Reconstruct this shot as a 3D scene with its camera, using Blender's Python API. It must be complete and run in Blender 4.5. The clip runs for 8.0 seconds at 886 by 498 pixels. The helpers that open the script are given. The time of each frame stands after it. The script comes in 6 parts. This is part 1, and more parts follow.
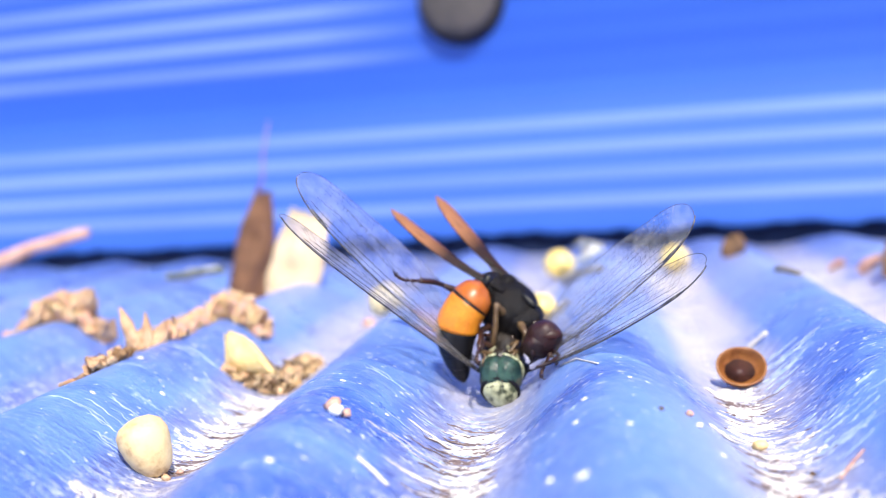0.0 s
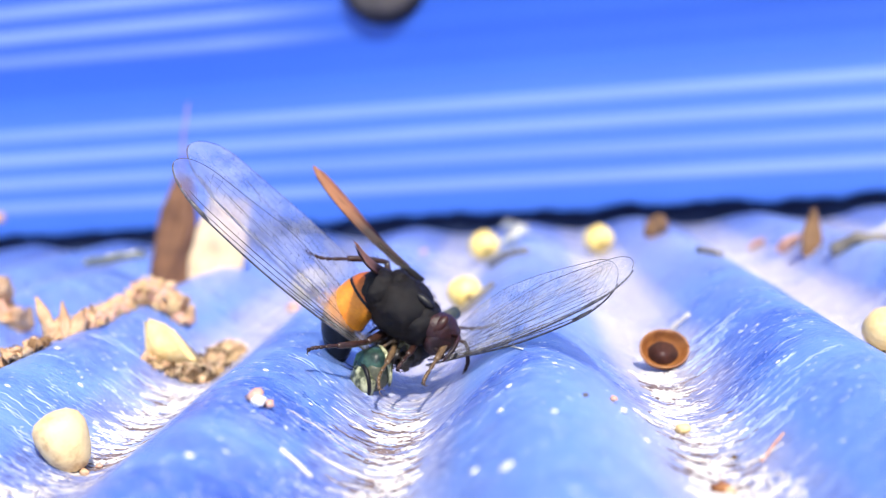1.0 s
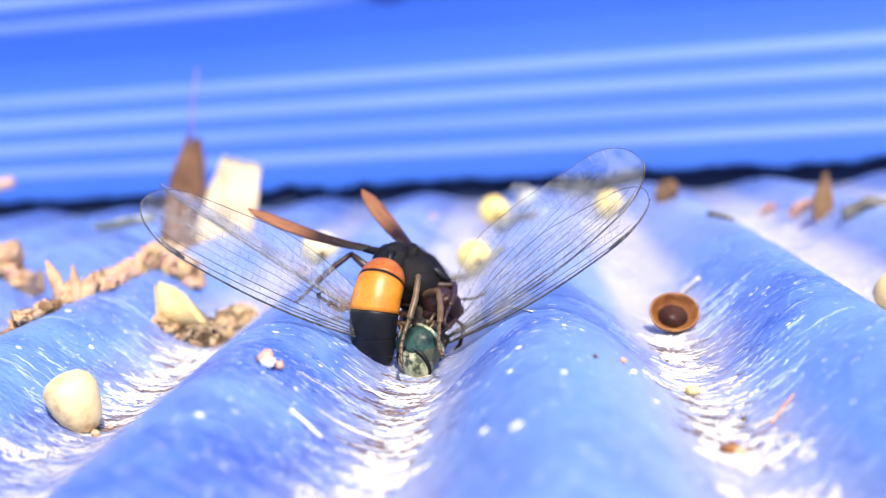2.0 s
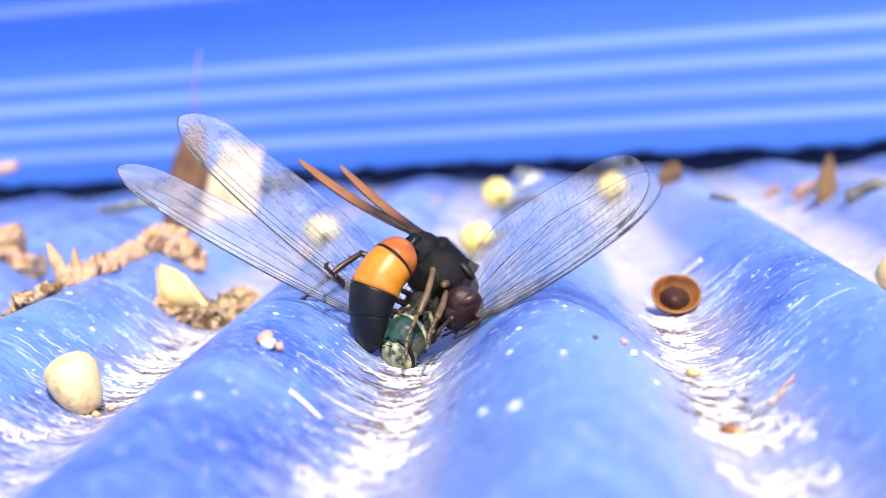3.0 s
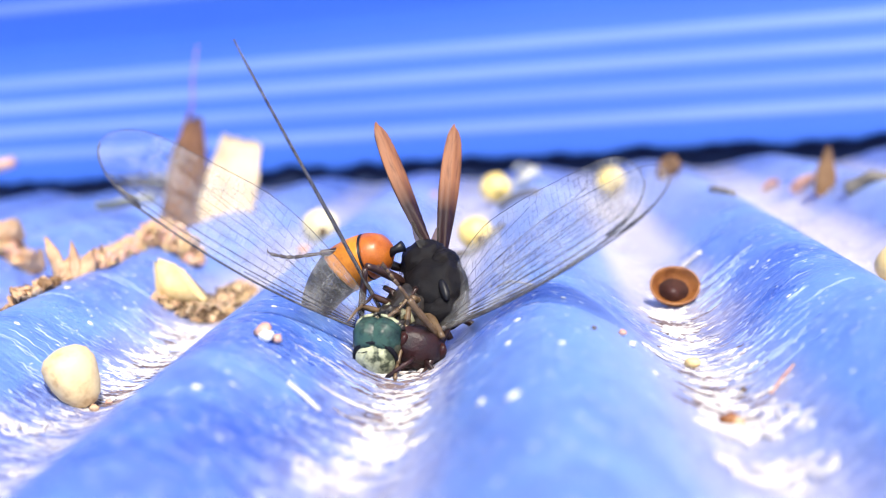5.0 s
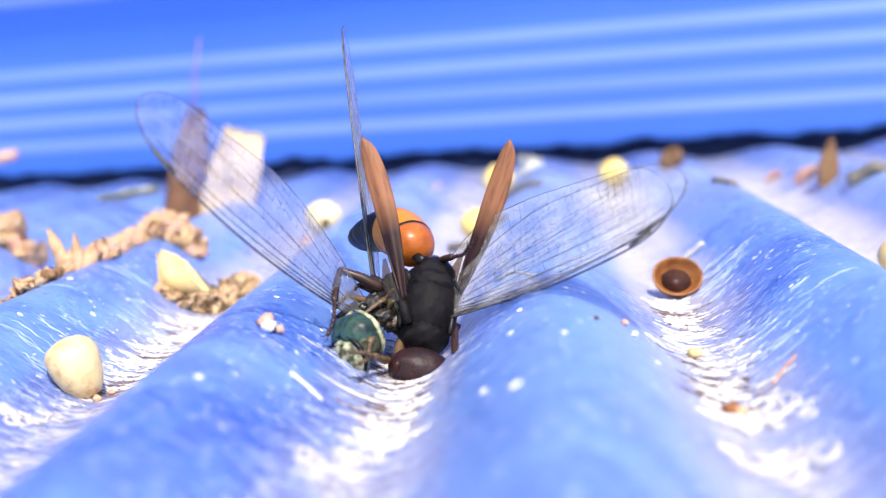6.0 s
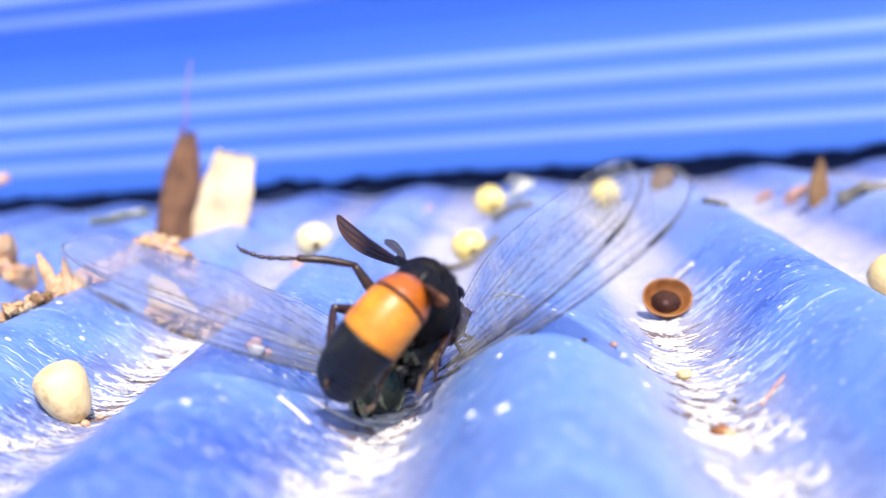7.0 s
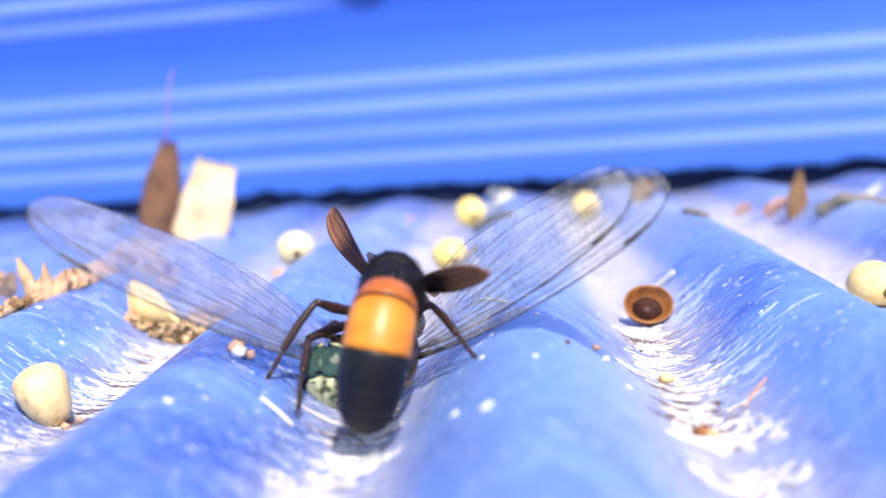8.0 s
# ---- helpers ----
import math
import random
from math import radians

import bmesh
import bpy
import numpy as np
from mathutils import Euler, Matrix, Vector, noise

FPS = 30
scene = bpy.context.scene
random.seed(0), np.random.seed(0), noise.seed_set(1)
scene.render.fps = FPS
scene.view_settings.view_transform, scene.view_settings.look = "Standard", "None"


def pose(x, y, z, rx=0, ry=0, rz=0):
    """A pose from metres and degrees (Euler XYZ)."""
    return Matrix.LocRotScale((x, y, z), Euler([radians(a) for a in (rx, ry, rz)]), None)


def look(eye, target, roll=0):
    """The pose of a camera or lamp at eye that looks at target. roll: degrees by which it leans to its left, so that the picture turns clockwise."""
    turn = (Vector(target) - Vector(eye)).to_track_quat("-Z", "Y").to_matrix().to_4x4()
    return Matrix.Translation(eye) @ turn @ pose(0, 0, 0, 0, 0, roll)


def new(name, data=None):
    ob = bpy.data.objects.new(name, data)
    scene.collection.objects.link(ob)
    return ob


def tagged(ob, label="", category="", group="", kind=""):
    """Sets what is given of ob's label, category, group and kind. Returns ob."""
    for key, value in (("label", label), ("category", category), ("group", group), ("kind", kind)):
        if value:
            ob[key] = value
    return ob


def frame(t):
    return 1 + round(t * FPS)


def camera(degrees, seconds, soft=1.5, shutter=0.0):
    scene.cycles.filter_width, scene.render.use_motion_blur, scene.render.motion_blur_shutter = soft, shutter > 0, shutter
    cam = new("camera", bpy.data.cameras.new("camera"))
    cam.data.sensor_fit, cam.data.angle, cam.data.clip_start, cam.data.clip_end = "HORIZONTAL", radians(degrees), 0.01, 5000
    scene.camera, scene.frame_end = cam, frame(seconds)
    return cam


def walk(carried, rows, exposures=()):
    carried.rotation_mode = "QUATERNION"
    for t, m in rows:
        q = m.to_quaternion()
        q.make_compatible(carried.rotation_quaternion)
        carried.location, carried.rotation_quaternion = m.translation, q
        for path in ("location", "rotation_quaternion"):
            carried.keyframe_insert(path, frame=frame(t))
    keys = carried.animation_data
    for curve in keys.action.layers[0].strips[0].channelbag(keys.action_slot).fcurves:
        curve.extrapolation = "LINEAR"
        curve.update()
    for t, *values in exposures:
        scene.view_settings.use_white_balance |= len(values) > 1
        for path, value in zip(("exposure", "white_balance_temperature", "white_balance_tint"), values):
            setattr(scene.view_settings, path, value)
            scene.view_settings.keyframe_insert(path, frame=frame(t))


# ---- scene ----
cam = camera(40, 8.0, soft=1.0, shutter=0.12)
cam.data.dof.use_dof = True
cam.data.dof.focus_distance = 0.139
cam.data.dof.aperture_fstop = 20.0

# seconds, place in metres, turn in degrees
PATH = [
    (0.0, 0.01420, -0.12582, 0.03249, 85.813, 3.631, 6.711),
    (0.1, 0.01425, -0.12564, 0.03279, 86.067, 3.736, 6.472),
    (0.2, 0.01430, -0.12545, 0.03309, 86.725, 3.793, 5.531),
    (0.3, 0.01435, -0.12527, 0.03339, 86.776, 3.863, 4.750),
    (0.4, 0.01440, -0.12508, 0.03370, 86.702, 3.947, 4.173),
    (0.5, 0.01445, -0.12490, 0.03400, 86.215, 4.045, 3.814),
    (0.6, 0.01445, -0.12483, 0.03386, 85.816, 3.981, 3.433),
    (0.7, 0.01444, -0.12476, 0.03373, 85.449, 3.927, 3.238),
    (0.8, 0.01443, -0.12469, 0.03359, 85.141, 3.883, 3.169),
    (0.9, 0.01442, -0.12462, 0.03346, 84.836, 3.845, 3.177),
    (1.0, 0.01442, -0.12455, 0.03333, 84.551, 3.809, 3.195),
    (1.1, 0.01462, -0.12447, 0.03316, 84.320, 3.797, 3.239),
    (1.2, 0.01482, -0.12439, 0.03298, 84.108, 3.784, 3.268),
    (1.3, 0.01503, -0.12430, 0.03281, 83.927, 3.782, 3.398),
    (1.4, 0.01523, -0.12422, 0.03264, 83.743, 3.774, 3.477),
    (1.5, 0.01544, -0.12414, 0.03247, 83.653, 3.761, 3.499),
    (1.6, 0.01524, -0.12417, 0.03252, 83.545, 3.771, 3.481),
    (1.8, 0.01483, -0.12425, 0.03263, 83.423, 3.808, 3.589),
    (2.0, 0.01443, -0.12432, 0.03274, 83.038, 3.843, 3.674),
    (2.2, 0.01454, -0.12426, 0.03264, 82.728, 3.866, 3.789),
    (3.3, 0.01510, -0.12396, 0.03210, 82.334, 3.941, 4.011),
    (3.5, 0.01520, -0.12391, 0.03200, 82.330, 3.963, 4.111),
    (3.7, 0.01509, -0.12387, 0.03204, 82.395, 4.021, 4.119),
    (4.0, 0.01491, -0.12381, 0.03210, 82.356, 4.094, 4.017),
    (4.2, 0.01492, -0.12381, 0.03195, 82.463, 4.111, 3.936),
    (4.5, 0.01494, -0.12381, 0.03174, 82.406, 4.145, 3.877),
    (4.7, 0.01495, -0.12382, 0.03169, 82.353, 4.149, 3.841),
    (5.8, 0.01500, -0.12385, 0.03143, 81.774, 4.209, 3.912),
    (5.9, 0.01501, -0.12385, 0.03140, 81.759, 4.218, 3.939),
    (6.0, 0.01501, -0.12385, 0.03138, 81.877, 4.227, 3.972),
    (6.1, 0.01518, -0.12374, 0.03125, 81.784, 4.246, 3.970),
    (6.2, 0.01535, -0.12363, 0.03113, 81.793, 4.259, 3.923),
    (6.3, 0.01551, -0.12352, 0.03100, 81.784, 4.287, 3.979),
    (6.4, 0.01568, -0.12341, 0.03087, 81.873, 4.300, 3.932),
    (6.5, 0.01585, -0.12329, 0.03075, 81.994, 4.275, 3.622),
    (6.6, 0.01581, -0.12340, 0.03091, 82.174, 4.284, 3.406),
    (6.7, 0.01578, -0.12350, 0.03108, 82.256, 4.316, 3.362),
    (6.8, 0.01574, -0.12360, 0.03124, 82.266, 4.363, 3.421),
    (6.9, 0.01571, -0.12371, 0.03141, 82.388, 4.419, 3.556),
    (7.0, 0.01567, -0.12381, 0.03157, 82.821, 4.473, 3.680),
    (7.2, 0.01537, -0.12391, 0.03120, 83.236, 4.425, 3.671),
    (7.5, 0.01491, -0.12406, 0.03065, 83.356, 4.336, 3.507),
    (7.8, 0.01501, -0.12410, 0.03032, 83.393, 4.224, 3.230),
    (8.0, 0.01508, -0.12412, 0.03010, 83.581, 4.110, 2.699),
]
walk(cam, [(t, pose(*p)) for t, *p in PATH], exposures=((0.0, 0.64, 6500, 10), (8.0, 0.64, 6500, 10)))

# ---------------------------------------------------------------- light
world = bpy.data.worlds.new("world")
scene.world = world
world.use_nodes = True
sky = world.node_tree.nodes.new("ShaderNodeTexSky")
sky.sky_type = "NISHITA"
sky.sun_disc = False
sun_dir = Vector((0.2, -0.61, 0.77)).normalized()
sky.sun_elevation = math.asin(sun_dir.z)
sky.sun_rotation = math.atan2(sun_dir.x, sun_dir.y)
back = world.node_tree.nodes["Background"]
back.inputs["Strength"].default_value = 0.15
world.node_tree.links.new(sky.outputs[0], back.inputs["Color"])
sun = new("sun", bpy.data.lights.new("sun", "SUN"))
sun.data.energy = 3.6
sun.data.angle = radians(3.0)
sun.data.color = (1.0, 0.93, 0.82)
sun.matrix_world = look(sun_dir * 3, (0, 0, 0))

MM = 0.001
PITCH = 32 * MM
DEPTH = 8.5 * MM


def surface(x, y=0.0):
    """Height of the corrugated sheet's upper face; the waves grow flatter towards the far end."""
    s = min(1, max(0, (y - 0.1) / 0.12))
    return DEPTH * (0.5 - (0.5 - 0.34 * s * s * (3 - 2 * s)) * math.cos(2 * math.pi * x / PITCH))


# ---------------------------------------------------------------- materials
class Mat:
    """A node material with short ways to add nodes."""

    def __init__(self, name, rough=0.5, metal=0.0, **inputs):
        self.m = bpy.data.materials.new(name)
        self.m.use_nodes = True
        self.t = self.m.node_tree
        self.b = self.t.nodes["Principled BSDF"]
        self.b.inputs["Roughness"].default_value = rough
        self.b.inputs["Metallic"].default_value = metal
        for key, value in inputs.items():
            self.b.inputs[key.replace("_", " ")].default_value = value
        self.co = None

    def add(self, kind, **props):
        n = self.t.nodes.new(kind)
        for key, value in props.items():
            if key == "operation":
                n.operation = value
            elif key == "blend_type":
                n.blend_type = value
            elif key == "feature":
                n.feature = value
        return n

    def put(self, a, b):
        self.t.links.new(a, b)

    def coords(self, scale=(1, 1, 1), turn=(0, 0, 0)):
        if self.co is None:
            self.co = self.add("ShaderNodeTexCoord").outputs["Object"]
        mp = self.add("ShaderNodeMapping")
        mp.inputs["Scale"].default_value = scale
        mp.inputs["Rotation"].default_value = turn
        self.put(self.co, mp.inputs["Vector"])
        return mp.outputs[0]

    def noise(self, scale, detail=4.0, rough=0.55, stretch=(1, 1, 1), turn=(0, 0, 0), distort=0.0):
        n = self.add("ShaderNodeTexNoise")
        n.inputs["Scale"].default_value = scale
        n.inputs["Detail"].default_value = detail
        n.inputs["Roughness"].default_value = rough
        n.inputs["Distortion"].default_value = distort
        self.put(self.coords(stretch, turn), n.inputs["Vector"])
        return n.outputs[0]

    def ramp(self, fac, stops):
        r = self.add("ShaderNodeValToRGB")
        while len(r.color_ramp.elements) < len(stops):
            r.color_ramp.elements.new(0.5)
        for e, (p, c) in zip(r.color_ramp.elements, stops):
            e.position = p
            e.color = (c, c, c, 1) if isinstance(c, (int, float)) else (*c, 1)
        self.put(fac, r.inputs[0])
        return r.outputs[0]

    def mix(self, fac, a, b, blend="MIX"):
        n = self.t.nodes.new("ShaderNodeMixRGB")
        n.blend_type = blend
        for value, s in ((fac, n.inputs[0]), (a, n.inputs[1]), (b, n.inputs[2])):
            if isinstance(value, (int, float)):
                s.default_value = value if s.type == "VALUE" else (value, value, value, 1)
            elif isinstance(value, tuple):
                s.default_value = (*value, 1)
            else:
                self.put(value, s)
        return n.outputs[0]

    def math(self, op, a, b=0.0):
        n = self.add("ShaderNodeMath", operation=op)
        for value, s in ((a, n.inputs[0]), (b, n.inputs[1])):
            if isinstance(value, (int, float)):
                s.default_value = value
            else:
                self.put(value, s)
        return n.outputs[0]

    def color(self, c):
        if isinstance(c, tuple):
            self.b.inputs["Base Color"].default_value = (*c, 1)
        else:
            self.put(c, self.b.inputs["Base Color"])
        return self

    def bump(self, h, strength=0.3, distance=0.0003):
        n = self.add("ShaderNodeBump")
        n.inputs["Strength"].default_value = strength
        n.inputs["Distance"].default_value = distance
        self.put(h, n.inputs["Height"])
        self.put(n.outputs[0], self.b.inputs["Normal"])
        return self


def plain(name, c, c2, scale, rough=0.5, bump=0.2, dist=0.0002, **inputs):
    """Two tones mixed by grain at two scales, with fine relief."""
    m = Mat(name, rough, **inputs)
    big = m.noise(scale, 5)
    fine = m.noise(scale * 7, 3)
    f = m.ramp(m.math("ADD", m.math("MULTIPLY", big, 0.7), m.math("MULTIPLY", fine, 0.3)), [(0.35, 0), (0.65, 1)])
    m.color(m.mix(f, c, c2)).bump(fine, bump, dist)
    return m.m


def sheet_material():
    m = Mat("blue_corrugated_plastic", 0.35)
    sx = m.add("ShaderNodeSeparateXYZ")
    m.put(m.coords(), sx.inputs[0])
    valley = m.math("COSINE", m.math("MULTIPLY", sx.outputs[0], 2 * math.pi / PITCH))
    floor_of = m.ramp(valley, [(0.6, 0), (0.96, 1)])
    scratch = m.noise(1.0, 5, 0.65, (60, 850, 200), distort=0.6)
    scratch_b = m.noise(1.0, 5, 0.65, (420, 1300, 300), (0, 0, 0.4), distort=0.6)
    cloud = m.noise(55, 5, 0.6)
    blotch = m.noise(190, 4, 0.6)
    fine = m.noise(1500, 3, 0.6)
    flank = m.ramp(valley, [(0.0, 0.35), (0.35, 1.0)])
    blue = m.mix(m.ramp(cloud, [(0.3, 0), (0.64, 1)]), (0.04, 0.125, 0.56), (0.16, 0.29, 0.69))
    blue = m.mix(m.ramp(blotch, [(0.35, 0.5), (0.6, 0)]), blue, (0.05, 0.13, 0.6))
    lines = m.ramp(scratch_b, [(0.55, 0), (0.66, 1)])
    hatch = m.noise(1.0, 5, 0.75, (600, 1500, 500), (0, 0, 0.2), distort=0.5)
    blue = m.mix(m.math("MULTIPLY", m.ramp(hatch, [(0.435, 1.0), (0.485, 0)]), flank), blue, (0.014, 0.055, 0.36))
    blue = m.mix(m.math("MULTIPLY", m.ramp(hatch, [(0.555, 0), (0.595, 1.0)]), flank), blue, (0.7, 0.74, 0.9))
    rub = m.noise(1.0, 4, 0.6, (240, 620, 260), (0, 0, -0.35), distort=0.9)
    blue = m.mix(m.math("MULTIPLY", m.ramp(rub, [(0.38, 0.75), (0.45, 0)]), flank), blue, (0.022, 0.085, 0.44))
    blue = m.mix(m.math("MULTIPLY", m.ramp(rub, [(0.6, 0), (0.64, 0.6)]), flank), blue, (0.6, 0.68, 0.9))
    blue = m.mix(m.math("MULTIPLY", m.math("MULTIPLY", lines, flank), 0.3), blue, (0.58, 0.62, 0.86))
    haze = m.ramp(m.noise(42, 5, 0.6, distort=0.8), [(0.48, 0), (0.62, 0.5)])
    blue = m.mix(haze, blue, (0.21, 0.39, 0.8))
    top = m.math("MULTIPLY", m.ramp(valley, [(0.0, 1), (0.35, 0)]), m.ramp(m.noise(70, 5, 0.6, distort=0.6), [(0.42, 0), (0.6, 0.4)]))
    blue = m.mix(top, blue, (0.21, 0.4, 0.82))
    patch = m.ramp(m.noise(80, 4, 0.65), [(0.3, 0), (0.5, 1)])
    # white arcs on the valley floors: chalk, with specular glints painted in
    arcs = m.ramp(scratch, [(0.49, 0), (0.53, 1)])
    glint_chalk = m.math("MULTIPLY", m.math("MULTIPLY", m.math("MULTIPLY", arcs, floor_of), patch), 0.22)
    # bold worm-like glints, painted white with brown outlines
    worm = m.noise(1.0, 3, 0.5, (150, 520, 200), (0, 0, 0.05), distort=1.6)
    bold = m.ramp(m.math("ABSOLUTE", m.math("SUBTRACT", worm, 0.5)), [(0.03, 1), (0.042, 0)])
    edge = m.ramp(m.math("ABSOLUTE", m.math("SUBTRACT", worm, 0.5)), [(0.042, 0), (0.052, 1), (0.066, 1), (0.08, 0)])
    worm_mask = m.math("MULTIPLY", m.ramp(valley, [(0.7, 0), (0.9, 1)]), m.ramp(blotch, [(0.4, 0), (0.5, 0.95)]))
    bold, edge = m.math("MULTIPLY", bold, worm_mask), m.math("MULTIPLY", edge, worm_mask)
    # dust and painted valley sheen together, paler towards the far end and +x
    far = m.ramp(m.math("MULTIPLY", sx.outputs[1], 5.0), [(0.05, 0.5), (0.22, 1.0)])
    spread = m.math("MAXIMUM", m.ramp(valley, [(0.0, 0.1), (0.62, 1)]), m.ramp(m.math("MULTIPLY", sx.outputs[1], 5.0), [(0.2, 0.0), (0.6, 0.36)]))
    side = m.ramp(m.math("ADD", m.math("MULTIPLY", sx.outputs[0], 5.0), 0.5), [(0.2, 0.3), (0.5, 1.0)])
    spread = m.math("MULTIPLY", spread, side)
    dust_sheen = m.math("MULTIPLY", m.math("MULTIPLY", spread, m.ramp(m.noise(60, 4, 0.65), [(0.3, 0.25), (0.5, 1)])), m.math("MULTIPLY", far, 0.85))
    grime = m.math("MULTIPLY", m.math("MULTIPLY", m.ramp(scratch, [(0.33, 1), (0.42, 0)]), floor_of), 0.55)
    # pale specks, painted in for small sparkles
    specks = m.ramp(m.noise(900, 2, 0.5), [(0.67, 0), (0.7, 1)])
    # the lit, paler flank of one ridge, painted into the blue
    lit_flank = m.math("MULTIPLY", m.ramp(m.math("ADD", m.math("MULTIPLY", sx.outputs[0], 5.0), 0.5), [(0.59, 0), (0.63, 1), (0.655, 1), (0.672, 0)]), m.ramp(m.noise(65, 5, 0.6, distort=0.7), [(0.36, 0.0), (0.58, 0.5)]))
    blue = m.mix(lit_flank, blue, (0.46, 0.57, 0.86))
    col = m.mix(dust_sheen, blue, m.mix(m.ramp(sx.outputs[1], [(0.022, 0), (0.06, 1)]), m.mix(m.ramp(m.noise(210, 4, 0.6), [(0.42, 0), (0.62, 1)]), (0.42, 0.42, 0.58), (0.58, 0.5, 0.47)), (0.7, 0.64, 0.67)))
    col = m.mix(glint_chalk, col, (0.9, 0.85, 0.8))
    col = m.mix(m.math("MULTIPLY", edge, 0.75), col, (0.2, 0.14, 0.13))
    col = m.mix(bold, col, (0.94, 0.88, 0.82))
    col = m.mix(grime, col, (0.2, 0.17, 0.24))
    col = m.mix(m.math("MULTIPLY", specks, 0.85), col, (0.84, 0.87, 0.92))
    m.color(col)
    h = m.math("ADD", m.math("MULTIPLY", scratch, floor_of), m.math("MULTIPLY", scratch_b, 0.5))
    h = m.math("ADD", h, m.math("MULTIPLY", m.noise(120, 3), 0.6))
    h = m.math("ADD", h, m.math("MULTIPLY", fine, 0.1))
    h = m.math("ADD", h, m.math("MULTIPLY", hatch, 0.4))
    h = m.math("ADD", h, m.math("MULTIPLY", bold, 0.35))
    m.bump(h, 0.75, 0.0009)
    m.put(m.ramp(cloud, [(0.3, 0.22), (0.7, 0.4)]), m.b.inputs["Roughness"])
    return m.m


def wall_material():
    m = Mat("blue_ribbed_panel", 0.38)
    sx = m.add("ShaderNodeSeparateXYZ")
    m.put(m.coords(), sx.inputs[0])
    x, z = sx.outputs[0], sx.outputs[2]
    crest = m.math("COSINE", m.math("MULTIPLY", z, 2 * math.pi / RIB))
    # two stretches of painted shine: a long low one, and a short high one that ends to one side
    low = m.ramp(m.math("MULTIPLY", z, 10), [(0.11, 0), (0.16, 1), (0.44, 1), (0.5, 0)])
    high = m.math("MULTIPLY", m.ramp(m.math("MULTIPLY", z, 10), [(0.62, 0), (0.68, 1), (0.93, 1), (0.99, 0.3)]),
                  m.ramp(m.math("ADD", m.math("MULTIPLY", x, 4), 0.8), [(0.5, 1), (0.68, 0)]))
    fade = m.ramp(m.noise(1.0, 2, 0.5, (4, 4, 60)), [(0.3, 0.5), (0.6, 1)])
    # reflections along the rib crests, put into the colour as paler blue
    rib_shine = m.math("MULTIPLY", m.math("MULTIPLY", m.ramp(crest, [(0.0, 0.14), (0.25, 0.58), (0.65, 0.9)]), m.math("ADD", low, high)), fade)
    # the base colour is a deeper blue higher up
    upper_blue = m.mix(m.noise(12, 4), (0.014, 0.078, 0.47), (0.023, 0.102, 0.53))
    base = m.mix(m.ramp(m.math("MULTIPLY", z, 10), [(0.46, 1), (0.62, 0)]), upper_blue, m.mix(m.noise(12, 4), (0.035, 0.126, 0.62), (0.055, 0.172, 0.71)))
    m.color(m.mix(m.math("MULTIPLY", rib_shine, 0.58), base, (0.36, 0.49, 0.84)))
    m.bump(m.noise(300, 3), 0.1, 0.0003)
    return m.m


RIB = 8.4 * MM
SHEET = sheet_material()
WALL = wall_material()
GROUND = plain("grey_ground", (0.12, 0.11, 0.1), (0.2, 0.19, 0.17), 6, 0.9)


# ---------------------------------------------------------------- building helpers
def part(name, bm, material, parent=None, label="", smooth=True):
    """Links a bmesh as one mesh object under a thing or a part."""
    me = bpy.data.meshes.new(name)
    bm.to_mesh(me)
    bm.free()
    me.materials.append(material)
    if smooth:
        me.shade_smooth()
    ob = new(name, me)
    ob.parent = parent
    if label:
        tagged(ob, label)
    return ob


def empty(name, m, label, category, group="", kind=""):
    ob = new(name)
    ob.empty_display_size = 0.002
    ob.matrix_basis = m
    return tagged(ob, label, category, group, kind)


def lump(radius, rough=0.12, seed=0, squash=(1, 1, 1), subdiv=3, freq=2.0):
    """A rounded, uneven body about the origin."""
    bm = bmesh.new()
    bmesh.ops.create_icosphere(bm, subdivisions=subdiv, radius=1)
    off = Vector((seed * 3.7, seed * 1.3, seed * 2.1))
    for v in bm.verts:
        n = v.co.normalized()
        k = 1 + rough * noise.noise(n * freq + off) + rough * 0.4 * noise.noise(n * freq * 3 + off)
        v.co = Vector((n.x * squash[0], n.y * squash[1], n.z * squash[2])) * radius * k
    return bm


def lathe(profile, segments=24, wobble=0.0, seed=0):
    """A body of revolution about z; profile: (radius, z) pairs."""
    bm = bmesh.new()
    rings = []
    for r, z in profile:
        ring = []
        for i in range(segments):
            a = 2 * math.pi * i / segments
            k = 1 + wobble * noise.noise(Vector((math.cos(a) * 1.4 + seed, math.sin(a) * 1.4, z * 300)))
            ring.append(bm.verts.new((r * k * math.cos(a), r * k * math.sin(a), z)))
        rings.append(ring)
    for a, b in zip(rings, rings[1:]):
        for i in range(segments):
            j = (i + 1) % segments
            bm.faces.new((a[i], a[j], b[j], b[i]))
    for ring, flip in ((rings[0], True), (rings[-1], False)):
        bm.faces.new(ring[::-1] if flip else ring)
    return bm


def tube_into(bm, points, radii, segments=8):
    """A tapered tube along points, added to bm."""
    pts = [Vector(p) for p in points]
    if isinstance(radii, (int, float)):
        radii = [radii] * len(pts)
    rings = []
    side = None
    for i, p in enumerate(pts):
        d = (pts[min(i + 1, len(pts) - 1)] - pts[max(i - 1, 0)]).normalized()
        if side is None:
            side = d.orthogonal().normalized()
        side = (side - d * side.dot(d)).normalized()
        up = d.cross(side)
        rings.append([bm.verts.new(p + (side * math.cos(a) + up * math.sin(a)) * radii[i])
                      for a in (2 * math.pi * k / segments for k in range(segments))])
    for a, b in zip(rings, rings[1:]):
        for i in range(segments):
            j = (i + 1) % segments
            bm.faces.new((a[i], a[j], b[j], b[i]))
    bm.faces.new(rings[0][::-1])
    bm.faces.new(rings[-1])
    return bm


